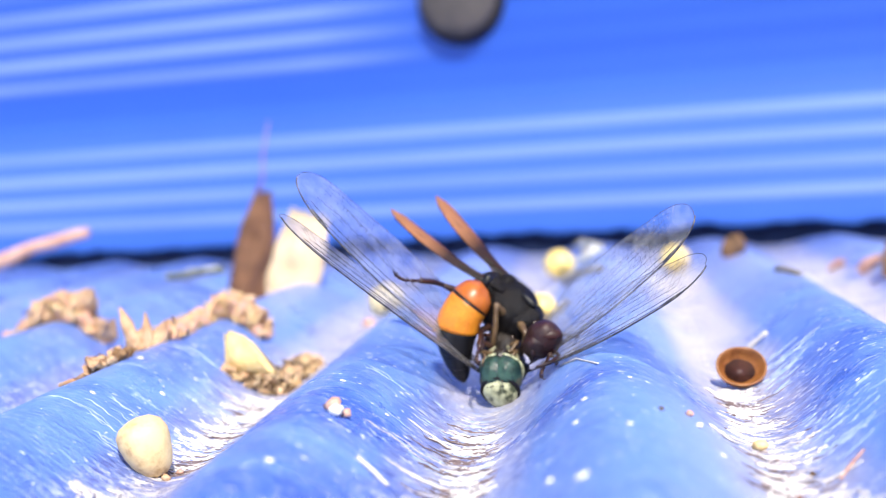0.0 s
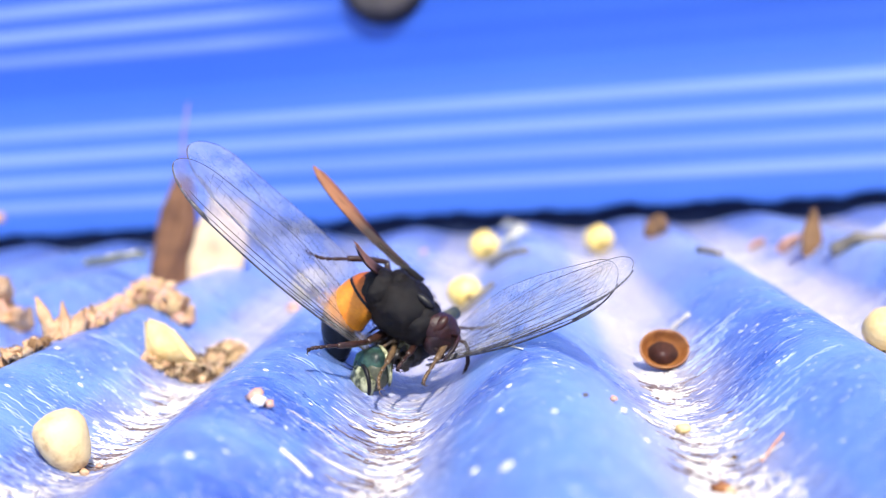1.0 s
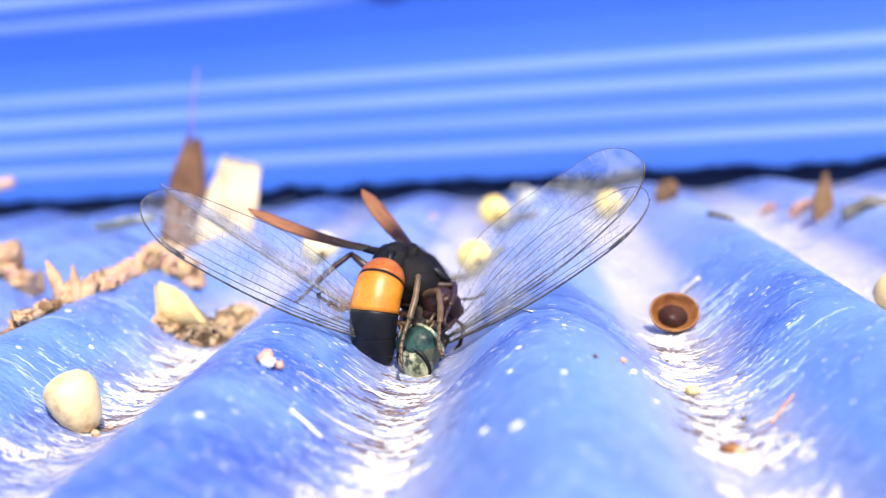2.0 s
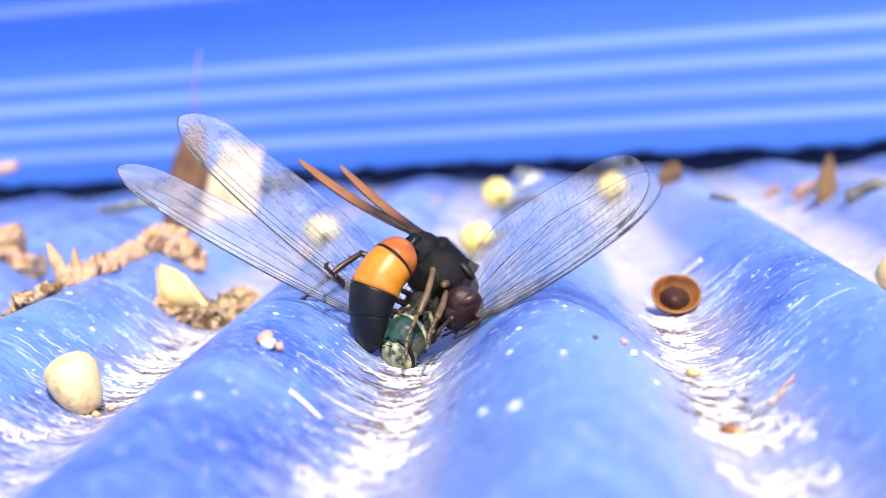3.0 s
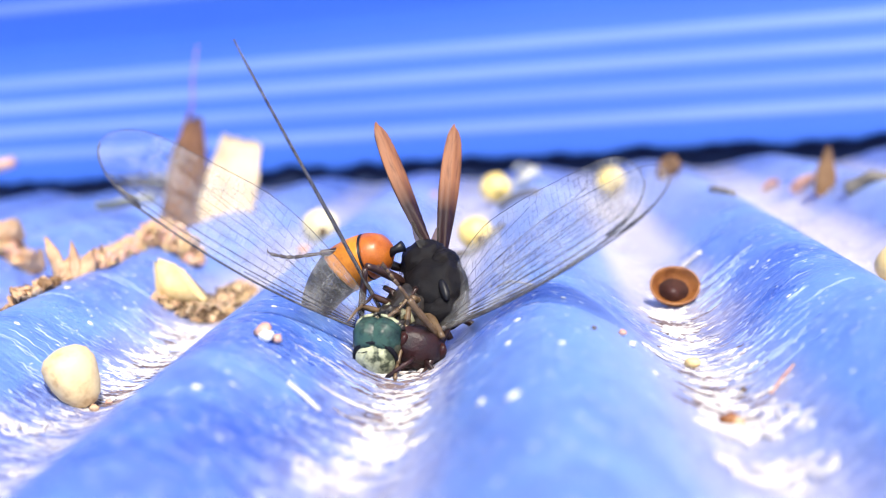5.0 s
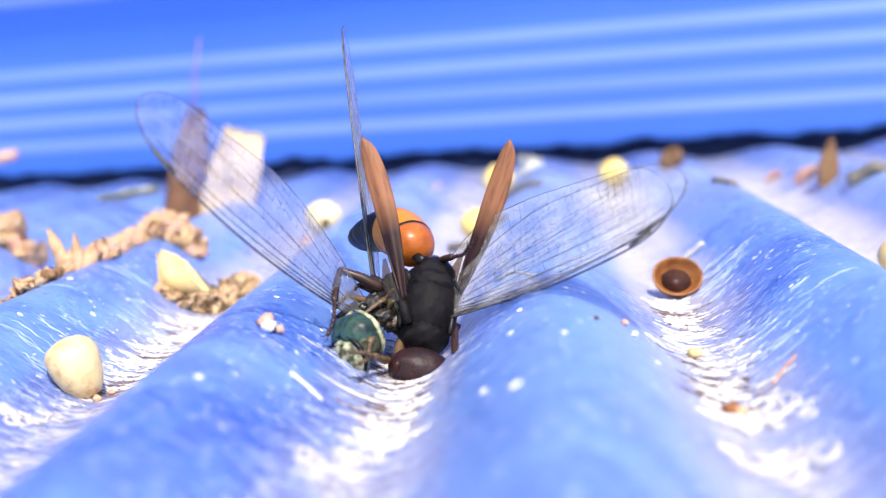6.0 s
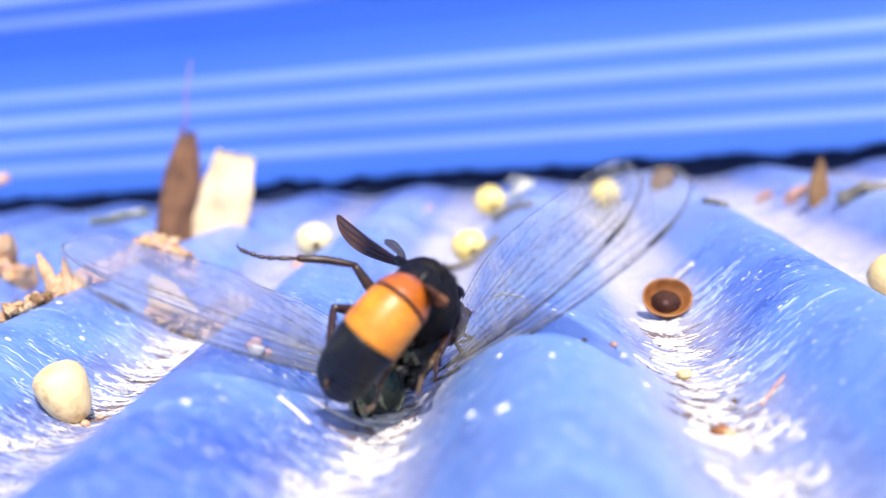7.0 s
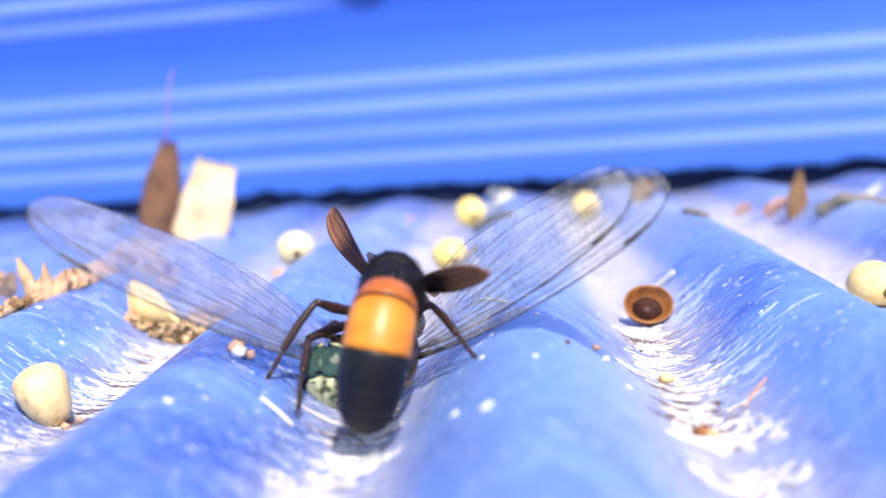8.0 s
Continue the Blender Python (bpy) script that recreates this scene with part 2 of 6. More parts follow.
def tube(points, radii, segments=8):
    return tube_into(bmesh.new(), points, radii, segments)


def curved_blade(length, width, cup, thick, tip=1.0, seed=0, waist=0.6, ragged=0.0, bend=0.0, nu=14, nv=8):
    """A dry bract or leaf: stands on its base at the origin along z, broad along x, hollow towards -y."""
    bm = bmesh.new()
    grid = {}
    for s in (0, 1):
        for i in range(nu + 1):
            u = i / nu
            w = width / 2 * (waist + (1 - waist) * math.sin(math.pi * min(1, u * 1.1))) * (1 - u ** 3 * tip)
            for j in range(nv + 1):
                q = 2 * j / nv - 1
                top = ragged * noise.noise(Vector((q * 2.5, seed, 1))) * u
                x = w * q * (1 + 0.12 * noise.noise(Vector((u * 4, q + seed, 0))))
                y = cup * q * q + bend * u * u + 0.15 * width * noise.noise(Vector((u * 2.5, q * 1.7, seed * 2.0)))
                grid[s, i, j] = bm.verts.new((x, y + s * thick, length * u * (1 + top)))
    for s in (0, 1):
        for i in range(nu):
            for j in range(nv):
                f = [grid[s, i, j], grid[s, i, j + 1], grid[s, i + 1, j + 1], grid[s, i + 1, j]]
                bm.faces.new(f if s == 0 else f[::-1])
    for i in range(nu):
        for j, d in ((0, 0), (nv, 1)):
            f = [grid[0, i, j], grid[0, i + 1, j], grid[1, i + 1, j], grid[1, i, j]]
            bm.faces.new(f if d == 0 else f[::-1])
    for j in range(nv):
        for i, d in ((0, 1), (nu, 0)):
            f = [grid[0, i, j], grid[0, i, j + 1], grid[1, i, j + 1], grid[1, i, j]]
            bm.faces.new(f[::-1] if d == 0 else f)
    return bm


# near-black colour for the shade in the gap under the panel
GAP_SHADE = plain("navy_gap_shade", (0.008, 0.018, 0.07), (0.022, 0.04, 0.13), 250, 0.9, 0.8, 0.001)


# ---------------------------------------------------------------- the large structure
def sheet_end(x):
    """Where the sheet ends at the back; its end is cut askew."""
    return 0.236 - 0.2 * (x + 0.009) + 0.0012 * noise.noise(Vector((x * 90, 3, 1)))


def build_sheet():
    bm = bmesh.new()
    per = 24
    cols = 26 * per
    ys = [-0.55, -0.3, -0.2] + [-0.15 + 0.01 * i for i in range(31)]
    rows = []
    for i in range(cols + 1):
        x = -13 * PITCH + PITCH * i / per
        end = sheet_end(x)
        col = []
        for y in ys + [None]:
            yy = end if y is None else min(y, end - 0.004 + 0.0001 * ys.index(y))
            dent = 0.00035 * noise.noise(Vector((x * 60, yy * 40, 0))) + 0.0002 * noise.noise(Vector((x * 200, yy * 160, 4)))
            col.append(bm.verts.new((x, yy, surface(x, yy) + dent)))
        rows.append(col)
    for a, b in zip(rows, rows[1:]):
        for j in range(len(ys)):
            bm.faces.new((a[j], b[j], b[j + 1], a[j + 1]))
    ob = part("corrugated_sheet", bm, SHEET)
    mod = ob.modifiers.new("thickness", "SOLIDIFY")
    mod.thickness = 1.1 * MM
    mod.offset = -1
    return tagged(ob, "scuffed blue corrugated plastic roofing sheet with chalk and painted glints in its valleys", "roofing sheet", kind="structure")


WALL_POSE = pose(0, 0.262, 0, 0, 0, -11)


def build_wall():
    """The blue ribbed panel that rises behind the sheet, its ribs level, over a near-black strip that stands in for the
    shaded gap.
    """
    bm = bmesh.new()
    zs = [6.9 * MM + RIB / 7 * i for i in range(490)]
    cols = [-1.2 + 0.04 * i for i in range(24)] + [-0.24 + 0.0025 * i for i in range(193)] + [0.28 + 0.04 * i for i in range(24)]
    grid = []
    for k, z in enumerate(zs):
        sag = 2.4 * MM * max(0, 1 - k / 9)
        grid.append([bm.verts.new((x, -0.00008 * math.cos(2 * math.pi * z / RIB) - 0.0012 * noise.noise(Vector((x * 5, z * 9, 0))), z + sag * (noise.noise(Vector((x * 70, 0, 2))) + 0.5 * noise.noise(Vector((x * 190, 0, 5)))))) for x in cols])
    for a, b in zip(grid, grid[1:]):
        for i in range(len(cols) - 1):
            bm.faces.new((a[i], a[i + 1], b[i + 1], b[i]))
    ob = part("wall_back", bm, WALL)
    ob.matrix_basis = WALL_POSE
    mod = ob.modifiers.new("thickness", "SOLIDIFY")
    mod.thickness = 2 * MM
    mod.offset = -1
    tagged(ob, "glossy blue ribbed plastic panel with pale shine painted along its ribs", "panel", kind="structure")
    # added strip that gives the gap under the panel its dark shade
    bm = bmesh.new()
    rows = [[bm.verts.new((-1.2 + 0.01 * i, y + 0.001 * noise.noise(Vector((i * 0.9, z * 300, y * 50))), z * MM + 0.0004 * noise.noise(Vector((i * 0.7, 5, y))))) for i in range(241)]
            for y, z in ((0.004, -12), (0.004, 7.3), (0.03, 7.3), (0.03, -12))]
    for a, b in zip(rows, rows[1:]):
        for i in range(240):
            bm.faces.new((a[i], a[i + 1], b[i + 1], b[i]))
    ob = part("trim_gap_shade", bm, GAP_SHADE)
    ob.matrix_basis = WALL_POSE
    tagged(ob, "near-black strip added in place of the shaded gap under the blue panel", "foam strip", kind="structure")


def build_ground():
    bm = bmesh.new()
    bmesh.ops.create_grid(bm, x_segments=8, y_segments=8, size=60)
    ob = part("ground", bm, GROUND)
    ob.location.z = -0.0125
    return tagged(ob, "grey concrete ground under the sheet", "ground", kind="structure")


build_sheet()
build_wall()
build_ground()


# ---------------------------------------------------------------- things lying on the sheet
CREAM = plain("cream_seed", (0.82, 0.56, 0.2), (0.9, 0.7, 0.36), 260, 0.65, 0.5)
YELLOW = plain("yellow_seed", (0.86, 0.6, 0.14), (0.92, 0.75, 0.3), 300, 0.4, 0.2)
WHITE_SEED = plain("whitish_seed", (0.72, 0.56, 0.28), (0.88, 0.78, 0.5), 300, 0.4, 0.2)
STRAW = plain("straw_bract", (0.82, 0.58, 0.31), (0.9, 0.7, 0.44), 180, 0.6, 0.4)
DRY = plain("dry_brown_leaf", (0.15, 0.075, 0.03), (0.36, 0.2, 0.09), 160, 0.65, 0.5, 0.0004)
TAN = plain("tan_crumbs", (0.48, 0.25, 0.12), (0.82, 0.57, 0.35), 420, 0.75, 0.6, 0.0004)
PINKISH = plain("pinkish_husk", (0.5, 0.24, 0.16), (0.74, 0.46, 0.36), 420, 0.65, 0.4)
SOIL = plain("dark_crumbs", (0.07, 0.04, 0.02), (0.2, 0.12, 0.06), 700, 0.8, 0.6, 0.0003)
CUP_IN = plain("brown_cup", (0.17, 0.052, 0.013), (0.37, 0.145, 0.038), 500, 0.4, 0.3)
CUP_RIM = plain("tan_cup_rim", (0.24, 0.085, 0.025), (0.42, 0.19, 0.06), 600, 0.45, 0.3)
CUP_DARK = plain("dark_brown_hollow", (0.03, 0.01, 0.012), (0.09, 0.03, 0.022), 500, 0.5, 0.3)
PEAR_M = Mat("mottled_cream_seed", 0.5)
PEAR_M.color(PEAR_M.mix(PEAR_M.ramp(PEAR_M.noise(330, 5, 0.65), [(0.33, 0.9), (0.45, 0.2), (0.56, 0)]), PEAR_M.mix(PEAR_M.noise(160, 4), (0.9, 0.62, 0.25), (0.95, 0.76, 0.41)), (0.52, 0.28, 0.1)))
PEAR_M.bump(PEAR_M.noise(700, 4), 0.35, 0.0003)
PEAR = PEAR_M.m
GREYWOOD = plain("grey_twig", (0.12, 0.1, 0.08), (0.26, 0.23, 0.19), 300, 0.75, 0.5)
GREEN_GREY = plain("grey_green_scrap", (0.16, 0.17, 0.11), (0.3, 0.3, 0.2), 250, 0.6, 0.4)
PETAL = plain("white_petal", (0.78, 0.74, 0.64), (0.88, 0.85, 0.78), 200, 0.5, 0.3)
RESIDUE = plain("white_residue", (0.6, 0.55, 0.53), (0.84, 0.79, 0.75), 500, 0.35, 0.6, 0.0004)
GRIME = plain("brownish_dirt", (0.1, 0.07, 0.07), (0.28, 0.2, 0.19), 600, 0.7, 0.4)
RUSSET = plain("reddish_brown_leaf", (0.11, 0.045, 0.02), (0.3, 0.14, 0.065), 150, 0.65, 0.5, 0.0004)
HUSK = plain("pale_tan_husk", (0.5, 0.31, 0.13), (0.74, 0.54, 0.3), 380, 0.7, 0.5, 0.0003)
SCUFF = plain("pale_blue_scuff", (0.28, 0.42, 0.78), (0.58, 0.66, 0.86), 700, 0.4)
STEEL = plain("grey_steel", (0.05, 0.042, 0.042), (0.11, 0.092, 0.085), 150, 0.6, 0.2)
FOAM = plain("black_foam", (0.006, 0.006, 0.01), (0.015, 0.015, 0.022), 250, 0.9, 0.8, 0.001)
THREAD = plain("pale_thread", (0.62, 0.56, 0.5), (0.8, 0.76, 0.7), 600, 0.5)
LILAC = plain("lilac_thread", (0.22, 0.1, 0.34), (0.36, 0.2, 0.45), 600, 0.5)


def joined(pieces):
    """One bmesh from several, each with a pose."""
    bm = bmesh.new()
    for b, m in pieces:
        me = bpy.data.meshes.new("tmp")
        b.to_mesh(me)
        b.free()
        me.transform(m)
        bm.from_mesh(me)
        bpy.data.meshes.remove(me)
    return bm


def put_on_sheet(ob, x, y, lift=0.0, turn=(0, 0, 0)):
    ob.matrix_basis = pose(x * MM, y * MM, surface(x * MM, y * MM) + lift * MM, *turn)
    return ob


def build_pear_seed():
    prof = [(0.1, -3.7), (1.1, -3.6), (1.85, -2.9), (2.5, -1.6), (2.95, 0.0), (3.1, 1.2), (2.85, 2.4), (2.1, 3.2), (0.9, 3.6), (0.1, 3.65)]
    seed = part("seed", lathe([(r * 0.92 * MM, z * 0.92 * MM) for r, z in prof], 32, 0.09, 1), PEAR)
    part("seed_scar", lump(0.75 * MM, 0.2, 5, (1, 0.7, 0.5), 2), SOIL, seed, "dark scar at the narrow end").location = (0.2 * MM, 0, -3.35 * MM)
    put_on_sheet(seed, -34.8, -0.6, 2.9, (8, -20, 0))
    tagged(seed, "pear-shaped cream seed standing in a valley of the sheet", "seed", "seeds on the sheet")


def build_round_seed(x, y, r, mat, seed, label, squash=(1, 1, 0.92)):
    ob = part("seed", lump(r * MM, 0.07, seed, squash, 3, 1.4), mat)
    part("seed_scar", lump(r * 0.22 * MM, 0.2, seed + 3, (1, 0.6, 1), 2), SOIL, ob).location = (r * 0.25 * MM, -r * 0.93 * MM, -r * 0.2 * MM)
    put_on_sheet(ob, x, y, r * squash[2] * 0.96)
    tagged(ob, label, "seed", "seeds on the sheet")


def build_cup():
    """A small brown cup lying on its side, its hollow towards the open."""
    prof = [(0.5, 2.5), (1.3, 2.35), (2.1, 1.7), (2.75, 0.7), (3.0, -0.2), (3.05, -0.5), (2.95, -0.66), (2.75, -0.5), (2.5, 0.1), (2.05, 0.75), (1.5, 1.15), (1.25, 1.3)]
    cup = part("seed_cup", lathe([(r * MM, z * MM) for r, z in prof], 40, 0.05, 4), CUP_IN)
    part("hollow", lathe([(r * MM, z * MM) for r, z in ((1.85, 0.86), (1.75, 0.94), (1.5, 1.1), (1.2, 1.5), (0.9, 1.75), (0.5, 1.6), (0.1, 1.5))], 32, 0.08, 4), CUP_DARK, cup, "dark brown hollow")
    part("stalk_stub", lump(0.42 * MM, 0.3, 3, (1, 1, 0.6), 2), CUP_DARK, cup, "dark stub in the hollow").location = (-0.1 * MM, 0.1 * MM, 1.35 * MM)
    part("rim", tube([(2.97 * math.cos(a) * MM, 2.97 * math.sin(a) * MM, (-0.58 + 0.1 * math.sin(3 * a)) * MM) for a in (2 * math.pi * i / 36 for i in range(37))], 0.17 * MM, 6), CUP_RIM, cup, "thin pale tan rim")
    cup.matrix_basis = pose(32.8 * MM, 36.2 * MM, 2.72 * MM, -125, 0, 6)
    cup.scale = (1.07, 0.93, 0.95)
    tagged(cup, "brown hollow seed cup lying on its side in a valley", "seed cup")


def build_wedge_seed():
    """A cream wedge standing in a bed of dark crumbs and fibres."""
    bm = bmesh.new()
    base = [(-3.6, -1.7), (4.6, -1.9), (4.4, 1.8), (-3.4, 2.0)]
    lo = [bm.verts.new((x * MM, y * MM, 0)) for x, y in base]
    hi = [bm.verts.new((x * MM, y * MM, z * MM)) for x, y, z in ((-3.5, -1.0, 7.3), (0.3, -1.0, 5.7), (0.1, 0.9, 5.5), (-3.4, 0.9, 7.1))]
    bm.faces.new(lo[::-1])
    bm.faces.new(hi)
    for i in range(4):
        j = (i + 1) % 4
        bm.faces.new((lo[i], lo[j], hi[j], hi[i]))
    bmesh.ops.bevel(bm, geom=bm.edges[:], offset=0.7 * MM, segments=3, affect="EDGES")
    seed = part("seed", bm, CREAM)
    put_on_sheet(seed, -36.6, 47, 1.0)
    tagged(seed, "cream wedge-shaped seed stuck in dark crumbs", "seed", "seeds on the sheet")


def build_crumbs(name, label, x, y, rx, ry, count, mats, seed, size=(0.4, 1.1), fibres=0, rise=1.0, category="crumbs"):
    """A heap of crumbs, a few of them set apart by colour, with curled fibres."""
    rng = random.Random(seed)
    top = empty(name, pose(x * MM, y * MM, surface(x * MM)), label, category)
    for k, mat in enumerate(mats):
        pieces = []
        for _ in range(count):
            dx, dy = rng.uniform(-1, 1) * rx, rng.uniform(-1, 1) * ry
            r = rng.uniform(*size)
            z = (surface((x + dx) * MM) - surface(x * MM)) / MM + r * 0.5 + rng.random() * rise * max(0, 1 - (dx / rx) ** 2)
            pieces.append((lump(r * MM, 0.8, rng.randint(0, 99), (rng.uniform(0.8, 1.8), rng.uniform(0.4, 1.1), rng.uniform(0.2, 0.6)), 2, 2.6),
                           pose(dx * MM, dy * MM, z * MM, rng.uniform(0, 360), rng.uniform(0, 360), 0)))
        tagged(part("crumb_mass", joined(pieces), mat, top), kind="stuff")
    for _ in range(fibres):
        a = rng.uniform(0, 6.28)
        c = Vector((rng.uniform(-1, 1) * rx, rng.uniform(-1, 1) * ry, rng.uniform(0.6, 1.4)))
        r = rng.uniform(0.7, 1.7)
        pts = [(c + Vector((math.cos(a + s) * r, math.sin(a + s) * r * 0.6, 0.9 * math.sin(s * 1.3) + 0.2 * s))) * MM for s in (i * 0.4 for i in range(7))]
        part("fibre", tube(pts, [0.13 * MM * (1 - 0.1 * i) for i in range(7)], 5), rng.choice((STRAW, SOIL, TAN)), top)
    return top


def build_calyx():
    """A dried spiky husk."""
    top = empty("dry_husk", pose(-51.5 * MM, 44 * MM, surface(-51.5 * MM) - 0.2 * MM), "spiky dry tan husk lying on a ridge", "husk")
    for k, (x, lean, h, w) in enumerate(((-1.5, -24, 7.0, 2.8), (0.3, -2, 5.6, 1.8), (1.6, 20, 4.4, 2.6), (0.3, 2, 3.6, 5.0))):
        sp = part("spike", curved_blade(h * MM, w * MM, 0.6 * MM, 0.35 * MM, 0.97, k, 0.95, 0.1, 0.6 * MM), TAN, top)
        sp.matrix_local = pose(x * MM, 0.4 * k * MM, 0, 0, lean, 20 * k - 20)


def build_upright_bracts():
    leaf = part("dry_leaf", curved_blade(27.5 * MM, 10.0 * MM, 2.6 * MM, 0.5 * MM, 0.62, 2, 0.8, 0.22, 1.5 * MM, 22, 12), RUSSET)
    put_on_sheet(leaf, -67, 150, -0.5, (6, 13, 8))
    tagged(leaf, "curled brown dry leaf standing upright on the sheet", "leaf")
    bract = part("straw_bract", curved_blade(20 * MM, 12.2 * MM, 1.2 * MM, 0.6 * MM, 0.2, 5, 0.86, 0.04, 0.8 * MM, 16, 10), STRAW)
    put_on_sheet(bract, -52.2, 130, -2.6, (3, 20, -6))
    tagged(bract, "pale straw-coloured bract standing upright on the sheet", "bract")
    hair = part("thread", tube([(-61.8 * MM, 150 * MM, 27 * MM), (-60.6 * MM, 150 * MM, 31 * MM), (-60.2 * MM, 150 * MM, 36 * MM), (-58.2 * MM, 150 * MM, 44 * MM)], [0.36 * MM, 0.32 * MM, 0.28 * MM, 0.18 * MM], 6), LILAC)
    tagged(hair, "thin lilac thread rising from the dry leaf", "thread")
    scrap = part("leaf_scrap", curved_blade(13 * MM, 5 * MM, 0.8 * MM, 0.7 * MM, 0.6, 9, 0.8, 0.1), GREEN_GREY)
    put_on_sheet(scrap, -82, 141, 1.6, (84, 0, 92))
    tagged(scrap, "flat grey-green leaf scrap lying on a ridge", "leaf scrap")
    pale = part("petal", curved_blade(7 * MM, 4 * MM, 0.5 * MM, 0.4 * MM, 0.5, 12, 0.8, 0.1), PETAL)
    put_on_sheet(pale, -77.5, 141, 2.9, (84, 0, 92))
    tagged(pale, "small white petal on the grey-green scrap", "petal", "petals on the sheet")


def build_twig(points, r, mat, label, name="twig", group="twigs on the sheet"):
    pts = [Vector(p) * MM for p in points]
    fine = []
    for a, b in zip(pts, pts[1:]):
        fine += [a.lerp(b, i / 4) for i in range(4)]
    fine.append(pts[-1])
    fine = [p + Vector((0, 0, 0.25 * r * MM * noise.noise(p * 900))) for p in fine]
    ob = part(name, tube(fine, [r * MM * (1 - 0.35 * i / len(fine)) * (1 + 0.25 * noise.noise(p * 700)) for i, p in enumerate(fine)], 8), mat)
    return tagged(ob, label, name.replace("_", " "), group)


def on(x, y, lift=0.0):
    """A place on the sheet, in millimetres."""
    return (x, y, surface(x * MM, y * MM) / MM + lift)


def build_residue(x, y, pts, r, seed):
    """A raised white blot of dried residue in a valley: crooked loops and a few lumps."""
    rng = random.Random(seed)
    bm = bmesh.new()
    for dx, dy, k in pts:
        for _ in range(3):
            cx, cy = x + dx + rng.uniform(-0.9, 0.9) * r, y + dy + rng.uniform(-1.4, 1.4) * r
            turn, span, wide, ph = rng.uniform(0, 6.28), rng.uniform(2.5, 5.6), k * r * rng.uniform(0.35, 0.9), rng.uniform(0, 50)
            path, rad = [], []
            for i in range(15):
                a = turn + span * i / 14
                q = 1 + 0.6 * noise.noise(Vector((math.cos(a) * 1.6, math.sin(a) * 1.6, ph)))
                px, py = cx + 1.4 * wide * q * math.cos(a), cy + 1.7 * wide * q * math.sin(a)
                path.append(((px - x) * MM, (py - y) * MM, surface(px * MM, py * MM) - surface(x * MM, y * MM) + 0.05 * MM))
                rad.append((0.1 + 0.16 * k * r * (0.6 + 0.5 * noise.noise(Vector((i * 0.5, ph, 2))))) * MM * math.sqrt(math.sin(math.pi * (i + 0.6) / 15.2)))
            tube_into(bm, path, rad, 7)
    pieces = [(bm, Matrix())]
    for dx, dy, k in pts:
        z = surface((x + dx) * MM) - surface(x * MM)
        lean = -math.degrees(math.atan(math.pi * DEPTH / PITCH * math.sin(2 * math.pi * (x + dx) * MM / PITCH)))
        pieces.append((lump(r * k * 0.5 * MM, 0.6, rng.randint(0, 50), (1.6, 1.0, 0.26), 3, 2.0), pose(dx * MM, dy * MM, z, 0, lean, rng.uniform(-25, 25))))
    ob = tagged(part("residue_blot", joined(pieces), RESIDUE), kind="stuff")
    put_on_sheet(ob, x, y, 0.05)
    tagged(ob, "raised white blot of dried residue on the sheet", "residue", "white residue blots")


def build_streaks(xc, y0, y1, count, seed, spread, size, length, label, mat=None):
    """Crusted white streaks that lie across a valley, each a wobbling flattened string."""
    rng = random.Random(seed)
    bm = bmesh.new()
    for _ in range(count):
        y, x = rng.uniform(y0, y1), xc + rng.gauss(0, spread)
        half = rng.uniform(*length) / 2
        r = rng.uniform(*size)
        bow, slant = rng.uniform(-0.06, 0.02), rng.uniform(-0.25, 0.15)
        ph = rng.uniform(0, 50)
        n = 14
        pts, rad = [], []
        for i in range(n + 1):
            q = 2 * i / n - 1
            px = x + half * q
            py = y + bow * (half * q) ** 2 + slant * half * q + 0.7 * noise.noise(Vector((px * 0.9, ph, 0))) + 0.4 * noise.noise(Vector((px * 2.6, ph, 3)))
            pts.append((px * MM, py * MM, surface(px * MM, py * MM) + 0.12 * r * MM))
            rad.append(r * MM * (0.25 + 0.75 * math.sqrt(max(0, 1 - q * q))) * (1 + 0.9 * noise.noise(Vector((px * 2.2, ph, 7)))))
        tube_into(bm, pts, rad, 6)
    ob = tagged(part("residue_streak", bm, mat or RESIDUE), label, "residue", "white residue streaks", kind="stuff")
    return ob


def build_speck(x, y, r):
    """A small white dab on the sheet that stands in for a glinting water drop."""
    ob = part("drop_glint", lump(r * MM, 0.25, int(x), (1.15, 1, 0.4), 3), PETAL)
    put_on_sheet(ob, x, y, 0.1 * r, (0, -math.degrees(math.atan(math.pi * DEPTH / PITCH * math.sin(2 * math.pi * x * MM / PITCH))), 0))
    tagged(ob, "small white dab in place of a glinting water drop on the blue sheet", "residue", "white dabs on the sheet")


def build_knob():
    """The grey bolt head that sticks out of the panel."""
    top = empty("bolt", WALL_POSE @ pose(-23.2 * MM, -1.5 * MM, 83.2 * MM, 90, 0, 0), "grey steel bolt head with a washer in the blue panel", "bolt")
    head = part("bolt_head", lathe([(z * MM, y * MM) for z, y in ((11.5, 0), (12.6, 0.8), (12.8, 2.2), (12.0, 3.6), (9.6, 4.6), (5, 5.0), (0.5, 5.1))], 36, 0.02), STEEL, top)
    part("washer", lathe([(14.2 * MM, -2 * MM), (14.6 * MM, -1.2 * MM), (14.2 * MM, 0), (9 * MM, 0.4 * MM)], 36), FOAM, top, "dark rubber washer")


